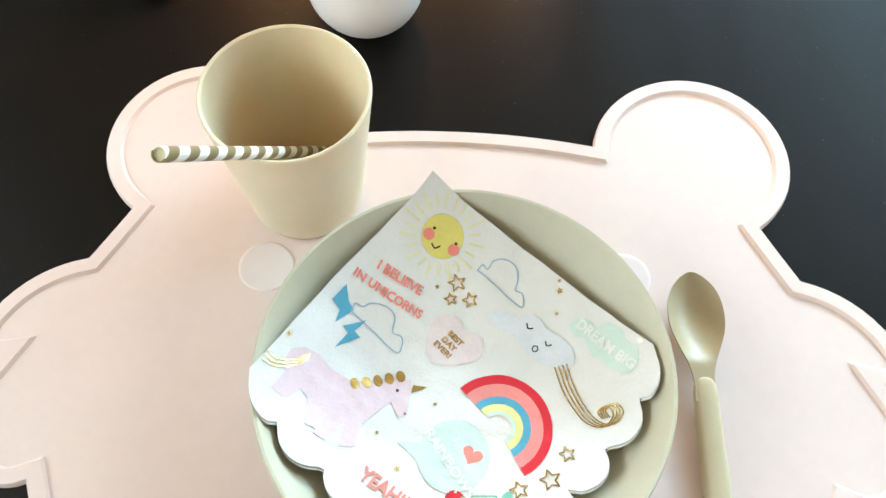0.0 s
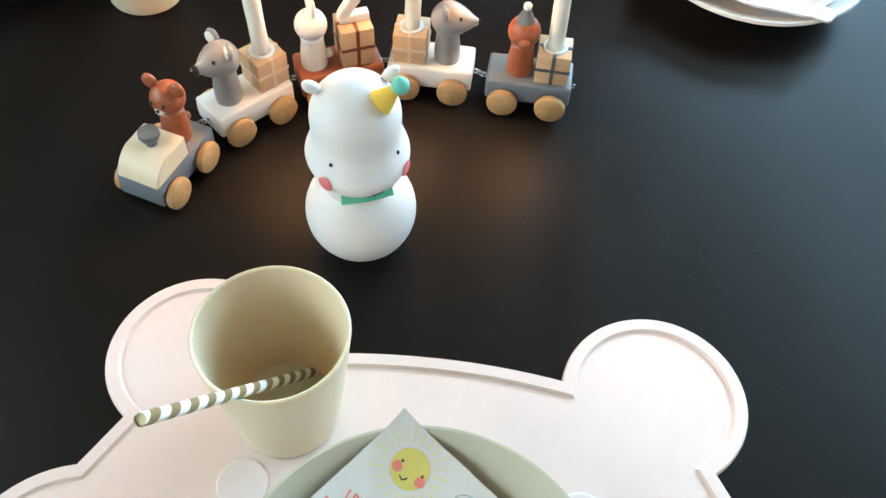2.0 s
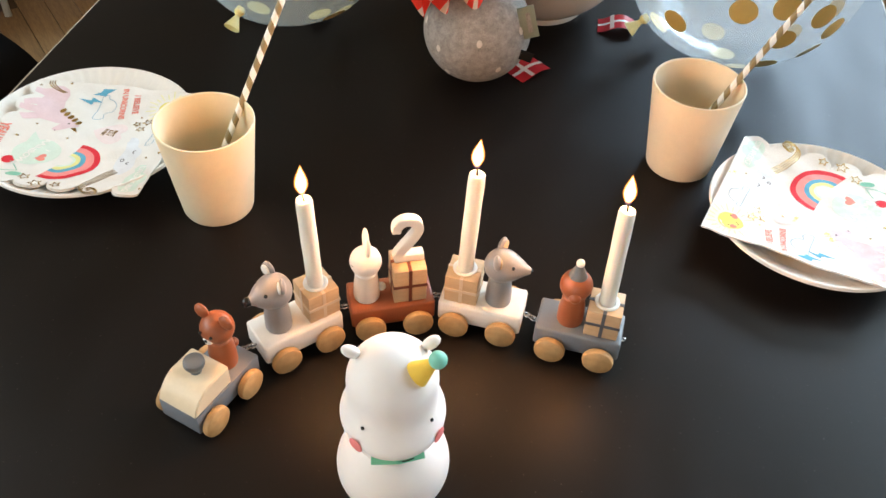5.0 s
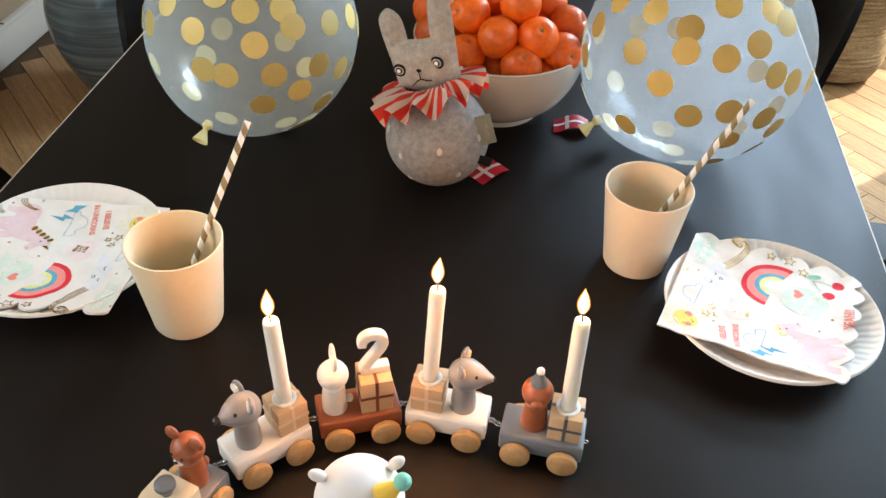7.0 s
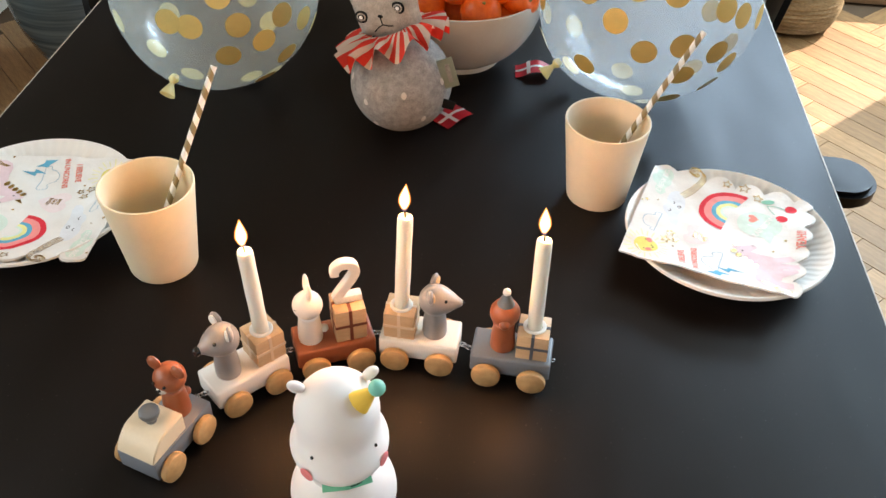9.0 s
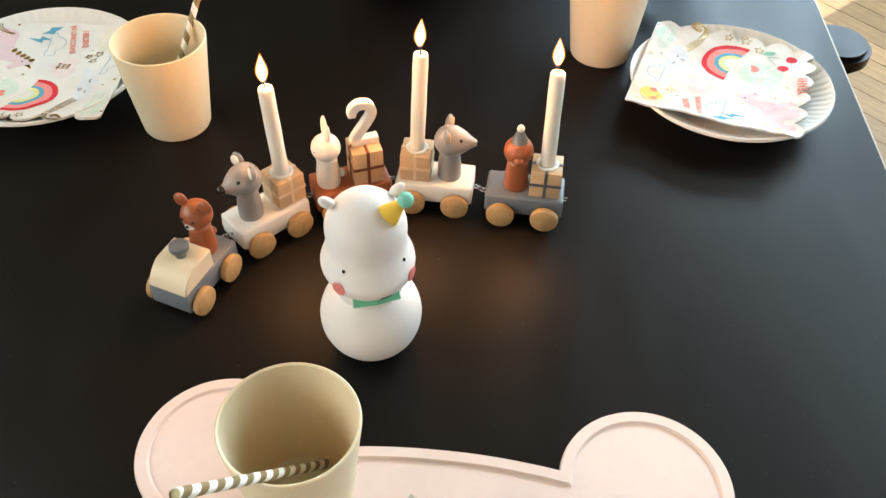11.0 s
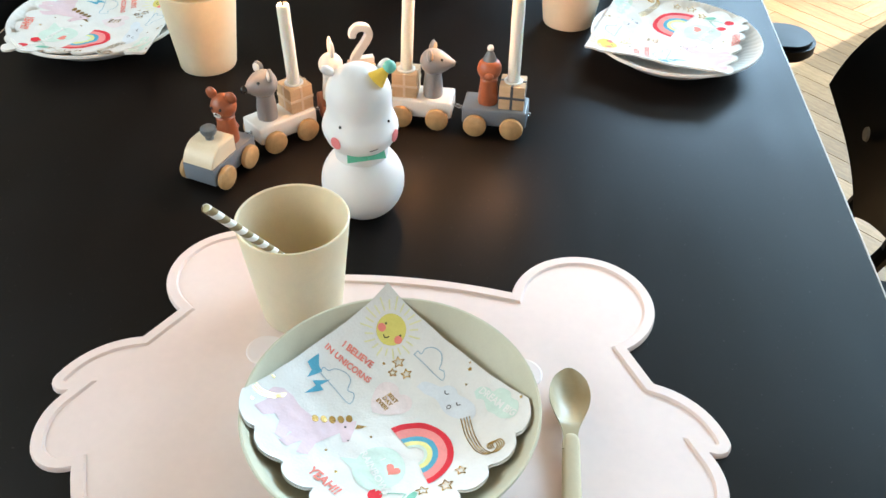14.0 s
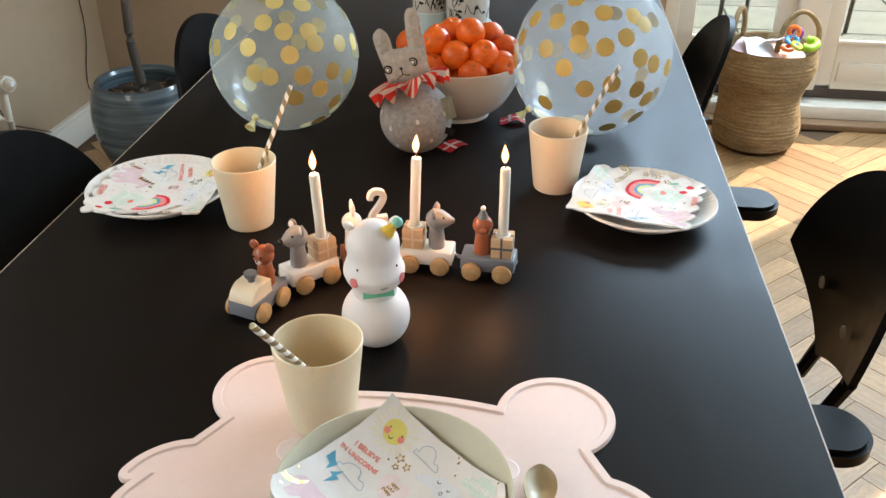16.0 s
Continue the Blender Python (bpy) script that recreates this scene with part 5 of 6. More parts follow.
# ---- the white vinyl night lamp ----
def night_lamp():
    """A turned figure in one piece; it looks along -y before it is turned."""
    prof = [(0, 0.0), (0.015, 0.0)]
    prof += [(0.0366 * math.cos(a), 0.0332 + 0.0366 * math.sin(a)) for a in (radians(-63 + 6 * k) for k in range(20))]
    prof += smooth_profile([(0.0235, 0.0640), (0.0245, 0.0725), (0.0290, 0.0790), (0.0322, 0.0895), (0.0298, 0.0985), (0.0273, 0.1065), (0.0274, 0.1190)], 5)
    prof += [(0.0274 * math.cos(a), 0.1190 + 0.0262 * math.sin(a)) for a in (radians(8 * k) for k in range(1, 11))] + [(0, 0.1452)]
    bm = lathe(prof, 72)
    for v in bm.verts:
        # the muzzle swells forward over the chest
        if v.co.z > 0.070:
            w = math.exp(-(((v.co.z - 0.090) / 0.013) ** 2))
            if v.co.y < 0:
                v.co.y *= 1 + 0.10 * w
    pieces = [(bm, 0)]
    for sx in (-1, 1):
        pieces.append((ball(0.0038, (0.0232 * sx, 0.006, 0.1402), (1.7, 1, 1), 16, 10, pose(0, 0, 0, 0, -38 * sx, 0)), 0))

    def on_head(a, z, out=0.0):
        r = 0.0322 - 0.0024 * max(0, (z - 0.0895) / 0.009) if z < 0.0985 else 0.0298 - 0.0025 * (z - 0.0985) / 0.0080
        d = Vector((math.sin(a), -math.cos(a), 0))
        k = math.hypot(math.sin(a), math.cos(a) * (1 + 0.10 * math.exp(-(((z - 0.090) / 0.013) ** 2))))
        return d * (r * k + out) + Vector((0, 0, z)), d

    def patch(a, z, rx, rz, slot, tip=0.0):
        p, d = on_head(a, z)
        m = Matrix.Translation(p) @ d.to_track_quat("Z", "Y").to_matrix().to_4x4() @ pose(0, 0, 0, tip, 0, 0) @ Matrix.Diagonal((rx, rz, 0.0009, 1))
        b = bmesh.new()
        bmesh.ops.create_uvsphere(b, u_segments=20, v_segments=10, radius=1, matrix=m)
        pieces.append((b, slot))

    for s in (-1, 1):
        patch(0.77 * s, 0.1025, 0.0012, 0.0014, 3, -8)
        patch(0.83 * s, 0.0890, 0.0050, 0.0060, 1, 4)
    mouth = [on_head(a, 0.0850 + 0.9 * abs(a) ** 2 * 0.02, 0.0003)[0] for a in (0.02 + 0.03 * k for k in range(8))]
    pieces.append((tube(mouth, 0.00035, 5), 3))
    # bow tie: two flat wings that meet in a small knot
    for s in (-1, 1):
        b = bmesh.new()
        outline = [(0.0, 0.0022), (0.0, -0.0004), (0.0165 * s, -0.0030), (0.0150 * s, 0.0085)]
        up, dn = [], []
        for x, z in outline:
            for lst, o in ((up, 0.0006), (dn, -0.0012)):
                y = -math.sqrt(max(0.0, (0.0262 + 0.55 * (0.0030 - z)) ** 2 - x * x)) - o
                lst.append(b.verts.new((x, y, 0.0722 + z)))
        b.faces.new(up)
        b.faces.new(dn[::-1])
        for k in range(4):
            b.faces.new((up[k], dn[k], dn[(k + 1) % 4], up[(k + 1) % 4]))
        bmesh.ops.recalc_face_normals(b, faces=b.faces)
        pieces.append((b, 2))
    pieces.append((ball(0.0017, (0, -0.0276, 0.0732), u=12, v=8), 2))
    # party hat on the side of the head
    base, tip = Vector((0.0122, -0.0128, 0.1372)), Vector((0.0215, -0.0130, 0.1458))
    pieces.append((rod(base, tip, 0.0082, 0.0030, 28), 4))
    bob = tip + (tip - base).normalized() * 0.0032
    pieces.append((ball(0.0054, bob, (1, 1, 1), 22, 14), 5))
    ob = link("night_lamp", join(*pieces), [MILKY, ROSE, GREEN_PRINT, BLACK_PAINT, YELLOW, TEAL])
    ob.matrix_basis = pose(-0.0405, 0.3868, 0, 0, 0, 22)
    tagged(ob, "matt white vinyl bear night lamp with yellow party hat", "night lamp")


night_lamp()

# ---- the wooden birthday train ----
def bigger(bm):
    """Swells the head of a peg and lifts it a little."""
    for v in bm.verts:
        if v.co.z > 0.0262:
            v.co = Vector((v.co.x * 1.15, v.co.y * 1.15, 0.0262 + (v.co.z - 0.0262) * 1.17))
    return bm


def tapered_head(r, reach):
    """A round head that runs out smoothly into a pointed snout along -x."""
    back = [(0, -r)] + [(r * math.cos(a), r * math.sin(a)) for a in (radians(-80 + 10 * k) for k in range(9))]
    snout = smooth_profile([(r, 0.0), (r * 0.93, r * 0.42), (r * 0.66, r * 0.95), (r * 0.36, reach * 0.80), (r * 0.20, reach * 0.96), (r * 0.08, reach)], 4)
    return moved(lathe(back + snout[1:] + [(0, reach + 0.0002)], 28), pose(0, 0, 0.0355, 0, -90, 0))


def peg(kind):
    """A turned peg figure in one mesh; it looks along -x."""
    colour = dict(brown=RUST, mouse=GREY_PAINT, rabbit=WHITE_PAINT, hat=RUST)[kind]
    mats = [colour, WHITE_PAINT, BLACK_PAINT, SLATE]
    body = lathe([(0, 0), (0.0098, 0), (0.0101, 0.002), (0.0098, 0.012), (0.0086, 0.022), (0.0076, 0.0262), (0.0066, 0.0275), (0, 0.0275)], 36)
    head = tapered_head(0.0114, 0.0185) if kind == "mouse" else ball(0.0105, (0, 0, 0.0355), (1, 1, 0.97), 28, 20)
    out = [(body, 0), (head, 0)]
    if kind == "brown":
        for s in (-1, 1):
            out.append((ball(0.0052, (-0.001, 0.0092 * s, 0.0455), (0.5, 1, 1), 16, 10), 0))
            out.append((ball(0.0011, (-0.0102, 0.0042 * s, 0.0376), u=10, v=8), 2))
        out += [(ball(0.0034, (-0.0086, 0, 0.0322), (0.8, 1.1, 0.85), 16, 10), 1), (ball(0.0012, (-0.0112, 0, 0.0335), (0.8, 1.2, 0.8), 10, 8), 2), (ball(0.0038, (0.0118, 0, 0.0085), u=14, v=10), 0)]
    elif kind == "mouse":
        out.append((ball(0.0032, (-0.0185, 0, 0.0357), u=16, v=12), 2))
        for s in (-1, 1):
            out.append((ball(0.0050, (0.002, 0.0092 * s, 0.0456), (0.45, 1, 1.15), 16, 10, pose(0, 0, 0, 0, 0, 18 * s)), 0))
            out.append((ball(0.0041, (-0.0002, 0.0092 * s, 0.0456), (0.3, 0.9, 1.05), 14, 8, pose(0, 0, 0, 0, 0, 18 * s)), 1))
            out.append((ball(0.0014, (-0.0083, 0.0064 * s, 0.0408), u=10, v=8), 2))
    elif kind == "rabbit":
        for s in (-1, 1):
            out.append((ball(0.0030, (0.001, 0.0045 * s, 0.0500), (0.75, 1.05, 2.9), 14, 12, pose(0, 0, 0, -8 * s, 0, 0)), 0))
            out.append((tube([(-0.0094, 0.0030 * s, 0.0372), (-0.0095, 0.0040 * s, 0.0366), (-0.0090, 0.0052 * s, 0.0370)], 0.0003, 5), 2))
        out.append((ball(0.0035, (0.0115, 0, 0.0075), u=14, v=10), 0))
    else:
        out.append((rod((0, 0, 0.0435), (0, 0, 0.0535), 0.0062, 0.0018, 24), 3))
        out.append((ball(0.0028, (0, 0, 0.0545), u=14, v=10), 1))
        out.append((ball(0.0040, (-0.0098, 0, 0.0330), (0.85, 1, 0.95), 16, 12), 0))
    return bigger(join(*out)), mats


def second_mouse():
    """The other grey peg, with a bare pointed snout."""
    body = lathe([(0, 0), (0.0098, 0), (0.0101, 0.002), (0.0098, 0.012), (0.0086, 0.022), (0.0076, 0.0262), (0.0066, 0.0275), (0, 0.0275)], 36)
    out = [(body, 0), (tapered_head(0.0114, 0.0195), 0), (ball(0.0014, (-0.0197, 0, 0.0355), u=10, v=8), 2)]
    for s in (-1, 1):
        out.append((ball(0.0047, (0.002, 0.0086 * s, 0.0448), (0.5, 1, 1.3), 16, 10, pose(0, 0, 0, -14 * s, 0, 20 * s)), 0))
        out.append((ball(0.0036, (-0.0002, 0.0088 * s, 0.0448), (0.3, 0.9, 1.15), 14, 8, pose(0, 0, 0, -14 * s, 0, 20 * s)), 3))
        out.append((ball(0.0013, (-0.0083, 0.0064 * s, 0.0408), u=10, v=8), 2))
    return bigger(join(*out)), [GREY_PAINT, WHITE_PAINT, BLACK_PAINT, BEECH]


def wheels(root, w, xs, r=0.0118):
    prof = [(0, -0.0032), (r - 0.0018, -0.0032), (r - 0.0004, -0.0022), (r, -0.0005), (r, 0.0015), (r - 0.0008, 0.0028), (r - 0.0022, 0.0034), (0, 0.0034)]
    for x in xs:
        part("axle", rod((x, -w, r), (x, w, r), 0.0022, seg=10), BEECH, root)
        for s in (-1, 1):
            part("wheel", moved(lathe(prof, 40), pose(x, s * (w + 0.0038), r, 90 * s, 0, 0)), WHEEL, root, "bare beech disc wheel")


def present(root, x, size, top, ribbon_mat):
    """A square block with a painted ribbon cross on every side."""
    h = top - 0.0292
    block = part("present_block", box(size, size, h, (x, 0, 0.0292 + h / 2), 0.0007), BEECH, root, "bare beech block painted like a present")
    e, w = 0.00035, 0.0026
    for nm, b in (("ribbon", box(w, size + 2 * e, h + e, (x, 0, 0.0292 + h / 2 + e / 2), 0)), ("ribbon", box(size + 2 * e, w, h + e, (x, 0, 0.0292 + h / 2 + e / 2 + 0.0001), 0)),
                  ("ribbon", box(size + 2.4 * e, size + 2.4 * e, w, (x, 0, 0.0292 + h / 2), 0))):
        part(nm, b, ribbon_mat, block)
    return block


def candle(root, x, top, lean, seed):
    """A taper in a pale socket ring, lit; lean is how far its top stands off, in x and y."""
    block_top = 0.0552
    part("socket_ring", moved(lathe([(0.0064, 0), (0.0092, 0), (0.0094, 0.0008), (0.0086, 0.0014), (0.0064, 0.0011)], 32, True), pose(x, 0, block_top)), WHITE_PAINT, root, "white candle socket ring")
    n = top - 0.052
    ax = Vector((lean[0], lean[1], n)).normalized()
    m = Matrix.Translation((x, 0, 0.052)) @ ax.to_track_quat("Z", "Y").to_matrix().to_4x4()
    prof = [(0, 0), (0.0061, 0)] + [(0.0061 + 0.00012 * math.sin(k * 1.7 + seed), n * k / 8) for k in range(1, 8)] + [(0.0060, n - 0.003), (0.0056, n - 0.0006), (0.0046, n + 0.0002), (0.0030, n - 0.0010), (0, n - 0.0016)]
    c = part("candle", lathe(prof, 32), WAX, root, "burning ivory wax taper")
    c.matrix_basis = m
    part("wick", tube([(0, 0, n - 0.002), (0.0004, 0, n + 0.004), (0.0014, 0.0003, n + 0.0085)], 0.0007, 6), SOOT, c)
    up = Matrix.Translation(m @ Vector((0.0010, 0, n + 0.0056)))
    fl = smooth_profile([(0.0007, 0.0), (0.0022, 0.0022), (0.0036, 0.0064), (0.0035, 0.0105), (0.0024, 0.0150), (0.0011, 0.0190), (0.0001, 0.0222)], 4)

    def tongue(wide, tall):
        b = moved(lathe([(0, 0)] + fl, 20), Matrix.Diagonal((wide, wide, tall, 1)))
        for v in b.verts:
            v.co.x += 0.07 * v.co.z * math.sin(seed) * (v.co.z / 0.023)
        return b

    outer = part("flame", tongue(1.30, 1.10), FLAME, c, "yellow candle flame with a soft orange rim", m.inverted() @ up)
    for nm, wide, tall, mat, rise in (("flame_body", 1.12, 1.04, FLAME_BODY, 0.0004), ("flame_core", 0.94, 0.93, FLAME_CORE, 0.0012), ("flame_foot", 0.62, 0.16, FLAME_FOOT, -0.0008)):
        part(nm, tongue(wide, tall), mat, outer, "bright core of the flame" if nm == "flame_core" else "", pose(0, 0, rise)).visible_shadow = False
    outer.visible_shadow = False
    lamp = new("candle_light", bpy.data.lights.new("candle_light", "POINT"))
    lamp.data.energy, lamp.data.color, lamp.data.shadow_soft_size = 0.27, (1.0, 0.46, 0.16), 0.006
    lamp.matrix_world = root.matrix_basis @ Matrix.Translation(m @ Vector((0, 0, n + 0.018)))


def wagon(x, y, turn, paint, label, fig, fig_x, gift_x, gift_top, ribbon_mat, lit=None, flip=0):
    root = thing("train_wagon", pose(x, y, 0, 0, 0, turn), label, "toy wagon", "wooden birthday train")
    deck = box(0.0650, 0.0330, 0.0190, (0, 0, 0.0197), 0.0022, 3)
    for v in deck.verts:
        if v.co.z < 0.012:
            v.co.x *= 0.93
    part("deck", deck, paint, root)
    wheels(root, 0.0167, (-0.0185, 0.0185))
    present(root, gift_x, 0.0252, gift_top, ribbon_mat)
    bm, mats = fig
    f = part("peg_figure", bm, mats, root)
    f.matrix_basis = pose(fig_x, 0, 0.0292, 0, 0, flip)
    if lit:
        candle(root, gift_x, *lit)
    for s in (-1, 1):
        part("hook_eye", moved(tube([(0.0018 * math.cos(a), 0, 0.0018 * math.sin(a)) for a in (math.tau * k / 12 for k in range(12))], 0.0005, 6, True), pose(s * 0.0342, 0, 0.0190)), STEEL, root)
    return root


def engine():
    root = thing("train_engine", pose(-0.1855, 0.4260, 0, 0, 0, 72.5), "wooden toy engine with cream hood and brown peg driver", "toy engine", "wooden birthday train")
    chassis = box(0.0660, 0.0345, 0.0180, (0, 0, 0.0165), 0.0010, 2)
    part("chassis", chassis, BLUEGREY, root, "blue-grey lacquered chassis")
    hood = bmesh.new()
    side = [(-0.0335, 0.0256)] + arc3((-0.0335, 0.0256), (-0.0295, 0.0340), (-0.0175, 0.0425), 8)[1:] + [(-0.0175, 0.0425), (0.0045, 0.0425), (0.0045, 0.0256)]
    fr, bk = [hood.verts.new((px, -0.0165, pz)) for px, pz in side], [hood.verts.new((px, 0.0165, pz)) for px, pz in side]
    hood.faces.new(fr)
    hood.faces.new(bk[::-1])
    for k in range(len(side)):
        j = (k + 1) % len(side)
        hood.faces.new((fr[j], fr[k], bk[k], bk[j]))
    bmesh.ops.recalc_face_normals(hood, faces=hood.faces)
    bmesh.ops.bevel(hood, geom=[e for e in hood.edges if e.calc_face_angle(0) > 0.6], offset=0.0008, segments=2, affect="EDGES")
    part("hood", hood, CREAM_PAINT, root, "cream lacquered hood with a curved nose")
    part("chimney", moved(lathe([(0, 0), (0.0040, 0), (0.0040, 0.0035), (0.0062, 0.0055), (0.0076, 0.0085), (0.0072, 0.0115), (0.0055, 0.0128), (0, 0.0130)], 32), pose(-0.0100, 0, 0.0423)), SLATE, root, "blue-grey mushroom chimney")
    wheels(root, 0.0175, (-0.0205, 0.0170))
    bm, mats = peg("brown")
    f = part("peg_figure", bm, mats, root)
    f.matrix_basis = pose(0.0165, 0, 0.0254)
    part("hook_eye", moved(tube([(0.0018 * math.cos(a), 0, 0.0018 * math.sin(a)) for a in (math.tau * k / 12 for k in range(12))], 0.0005, 6, True), pose(0.0345, 0, 0.0185)), STEEL, root)


engine()
wagon(-0.1440, 0.4900, 47, WHITE_PAINT, "white toy wagon with grey mouse peg and candle present", peg("mouse"), -0.0130, 0.0197, 0.0552, PALE_RIBBON, (0.1365, (-0.0015, 0.003), 0.4))
w3 = wagon(-0.0812, 0.5330, 24.5, RUST, "rust-red toy wagon with rabbit peg and number block", peg("rabbit"), -0.0183, 0.0135, 0.0622, RUST_DARK)
wagon(-0.0100, 0.5465, -2.0, WHITE_PAINT, "white toy wagon with pointed mouse peg and candle present", second_mouse(), 0.0115, -0.0160, 0.0552, PALE_RIBBON, (0.1420, (0.0020, 0.009), 1.9), 180)
wagon(0.0665, 0.5395, -3.0, BLUEGREY, "blue-grey toy wagon with hatted brown peg and candle", peg("hat"), -0.0085, 0.0160, 0.0552, GREY_RIBBON, (0.1385, (-0.001, 0.010), 3.6), 96)


def number_block():
    """A cut-out numeral that stands on the present of the rust-red wagon."""
    high, deep = 0.0425, 0.0078
    path = smooth_profile([(-0.205, 0.685), (-0.185, 0.815), (-0.090, 0.905), (0.020, 0.915), (0.130, 0.870), (0.185, 0.760), (0.160, 0.635), (0.065, 0.480), (-0.055, 0.320), (-0.160, 0.165), (-0.190, 0.070)], 5)
    bm, rows = bmesh.new(), []
    for i, (x, z) in enumerate(path):
        t = (Vector(path[min(i + 1, len(path) - 1)]) - Vector(path[max(i - 1, 0)])).normalized()
        side = Vector((-t.y, t.x)) * (0.086 if i > 4 else 0.078)
        rows.append([bm.verts.new(((x + k * side.x) * high, y * deep / 2, (z + k * side.y) * high)) for k, y in ((-1, -1), (1, -1), (1, 1), (-1, 1))])
    for p, q in zip(rows, rows[1:]):
        for k in range(4):
            bm.faces.new((p[k], p[(k + 1) % 4], q[(k + 1) % 4], q[k]))
    bm.faces.new(rows[0])
    bm.faces.new(rows[-1][::-1])
    bmesh.ops.recalc_face_normals(bm, faces=bm.faces)
    bmesh.ops.bevel(bm, geom=[e for e in bm.edges if len(e.link_faces) == 2 and e.calc_face_angle(0) > 0.9], offset=0.0006, segments=2, affect="EDGES")
    foot = box(0.0225, deep + 0.0002, 0.0066, (0.0008, 0, 0.0033), 0.0006)
    ob = link("number_two", join(bm, foot), WHITE_PAINT)
    ob.matrix_basis = pose(-0.0812, 0.5330, 0, 0, 0, 24.5) @ pose(0.0135, 0.0010, 0.0626)
    tagged(ob, "white wooden number 2 standing on a present block", "number")


number_block()


def coupling(a, b):
    a, b = Vector(a), Vector(b)
    bms = []
    for k in range(3):
        p = a.lerp(b, (k + 0.5) / 3)
        q = (b - a).to_track_quat("X", "Z").to_matrix().to_4x4() @ pose(0, 0, 0, 90 * (k % 2), 0, 0)
        length = (b - a).length / 3
        ring = tube([(length * 0.72 * math.cos(t), 0.0022 * math.sin(t), 0) for t in (math.tau * i / 14 for i in range(14))], 0.00060, 6, True)
        bms.append(moved(ring, Matrix.Translation(p) @ q))
    tagged(link("coupling_chain", join(*bms), STEEL), "small bright steel chain coupling two train wagons", "chain", "train couplings")


def end_of(x, y, turn, s, off=0.0342):
    return x + s * off * math.cos(radians(turn)), y + s * off * math.sin(radians(turn)), 0.019


TRAIN = [(-0.1855, 0.4260, 72.5), (-0.1440, 0.4900, 47), (-0.0812, 0.5330, 24.5), (-0.0100, 0.5465, -2.0), (0.0665, 0.5395, -3.0)]
for p, q in zip(TRAIN, TRAIN[1:]):
    coupling(end_of(*p, 1), end_of(*q, -1))

# ---- balloons ----
def balloon(at, r, knot_way, label, seed, count, skin_mat, dot_mat, front):
    root = thing("balloon", pose(*at), label, "balloon", "confetti balloons")
    k = Vector(knot_way).normalized()

    def grown(d):
        return d * r * (1 + 0.045 * max(0.0, d.dot(k)) ** 10 - 0.012 * (1 - abs(d.dot(k))))

    skin = bmesh.new()
    bmesh.ops.create_uvsphere(skin, u_segments=72, v_segments=48, radius=1)
    for v in skin.verts:
        v.co = grown(v.co.normalized())
    body = part("skin", skin, skin_mat, root, "clear glossy latex skin")
    body.visible_shadow = True
    q = k.to_track_quat("Z", "Y").to_matrix().to_4x4()
    tip = Matrix.Translation(k * r * 1.036) @ q
    part("knot", moved(lathe(smooth_profile([(0.004, -0.004), (0.0055, 0.002), (0.0028, 0.006), (0.0040, 0.010), (0.0075, 0.018), (0.0085, 0.021)], 4) + [(0.0078, 0.0205), (0.003, 0.008), (0, 0.007)], 24), tip), KNOT, root, "pale yellow knotted neck")
    dot = bmesh.new()
    for ring_r in (0.0, 0.0045, 0.0090, 0.0136):
        if ring_r == 0:
            rings = [[dot.verts.new((0, 0, 0))]]
        else:
            rings.append([dot.verts.new((ring_r * math.cos(math.tau * i / 22), ring_r * math.sin(math.tau * i / 22), -ring_r**2 / (2 * r))) for i in range(22)])
    for i in range(22):
        j = (i + 1) % 22
        dot.faces.new((rings[0][0], rings[1][i], rings[1][j]))
        for a, b in zip(rings[1:], rings[2:]):
            dot.faces.new((a[i], b[i], b[j], a[j]))
    first = part("gold_dot", dot, dot_mat, root)
    rnd = random.Random(seed)
    dirs = [Vector((math.cos(radians(a)) * math.cos(radians(e)), math.sin(radians(a)) * math.cos(radians(e)), math.sin(radians(e)))) for a, e in front]
    facing = Vector((0.2, -0.8, 0.45)).normalized()
    while len(dirs) < count:
        d = Vector((rnd.gauss(0, 1), rnd.gauss(0, 1), rnd.gauss(0, 1))).normalized()
        if all(d.angle(o) > 0.27 for o in dirs) and d.angle(k) > 0.25 and d.angle(facing) > 1.2:
            dirs.append(d)
    for i, d in enumerate(dirs):
        m = Matrix.Translation(grown(d) + d * 0.0006) @ d.to_track_quat("Z", "Y").to_matrix().to_4x4()
        if i == 0:
            first.matrix_basis = m
        else:
            share("gold_dot", first.data, root, m)


balloon((-0.3069, 0.9600, 0.1215), 0.1185, (-0.03, -0.125, -0.085), "clear balloon with yellow-gold printed dots on the table", 11, 46, BALLOON, YELLOW_DOT,
        [(-123, 32), (-90, 42), (-71, 35), (-49, 33), (-46, 24), (-68, 18), (-101, 23), (-95, 5), (-84, 3), (-60, 2), (-35, 1), (-18, -8), (-47, -10), (-67, -15), (-29, -27), (-38, -48), (-22, 19), (-136, 17), (-80, 60), (-43, 55)])
balloon((0.1833, 1.0100, 0.1270), 0.1245, (-0.10, -0.035, -0.085), "clear balloon with gold printed dots resting on the table", 23, 48, MILKY_BALLOON, GOLD_DOT,
        [(-127, 38), (-84, 48), (-104, 35), (-103, 25), (-83, 24), (-66, 30), (-54, 44), (-46, 37), (-56, 15), (-44, 9), (-128, 18), (-111, 8), (-95, -5), (-77, -1), (-57, -7), (-73, -19), (-45, -17), (-71, -43), (-45, -35), (-25, 2), (-154, 34), (-160, 18), (-119, 57)])

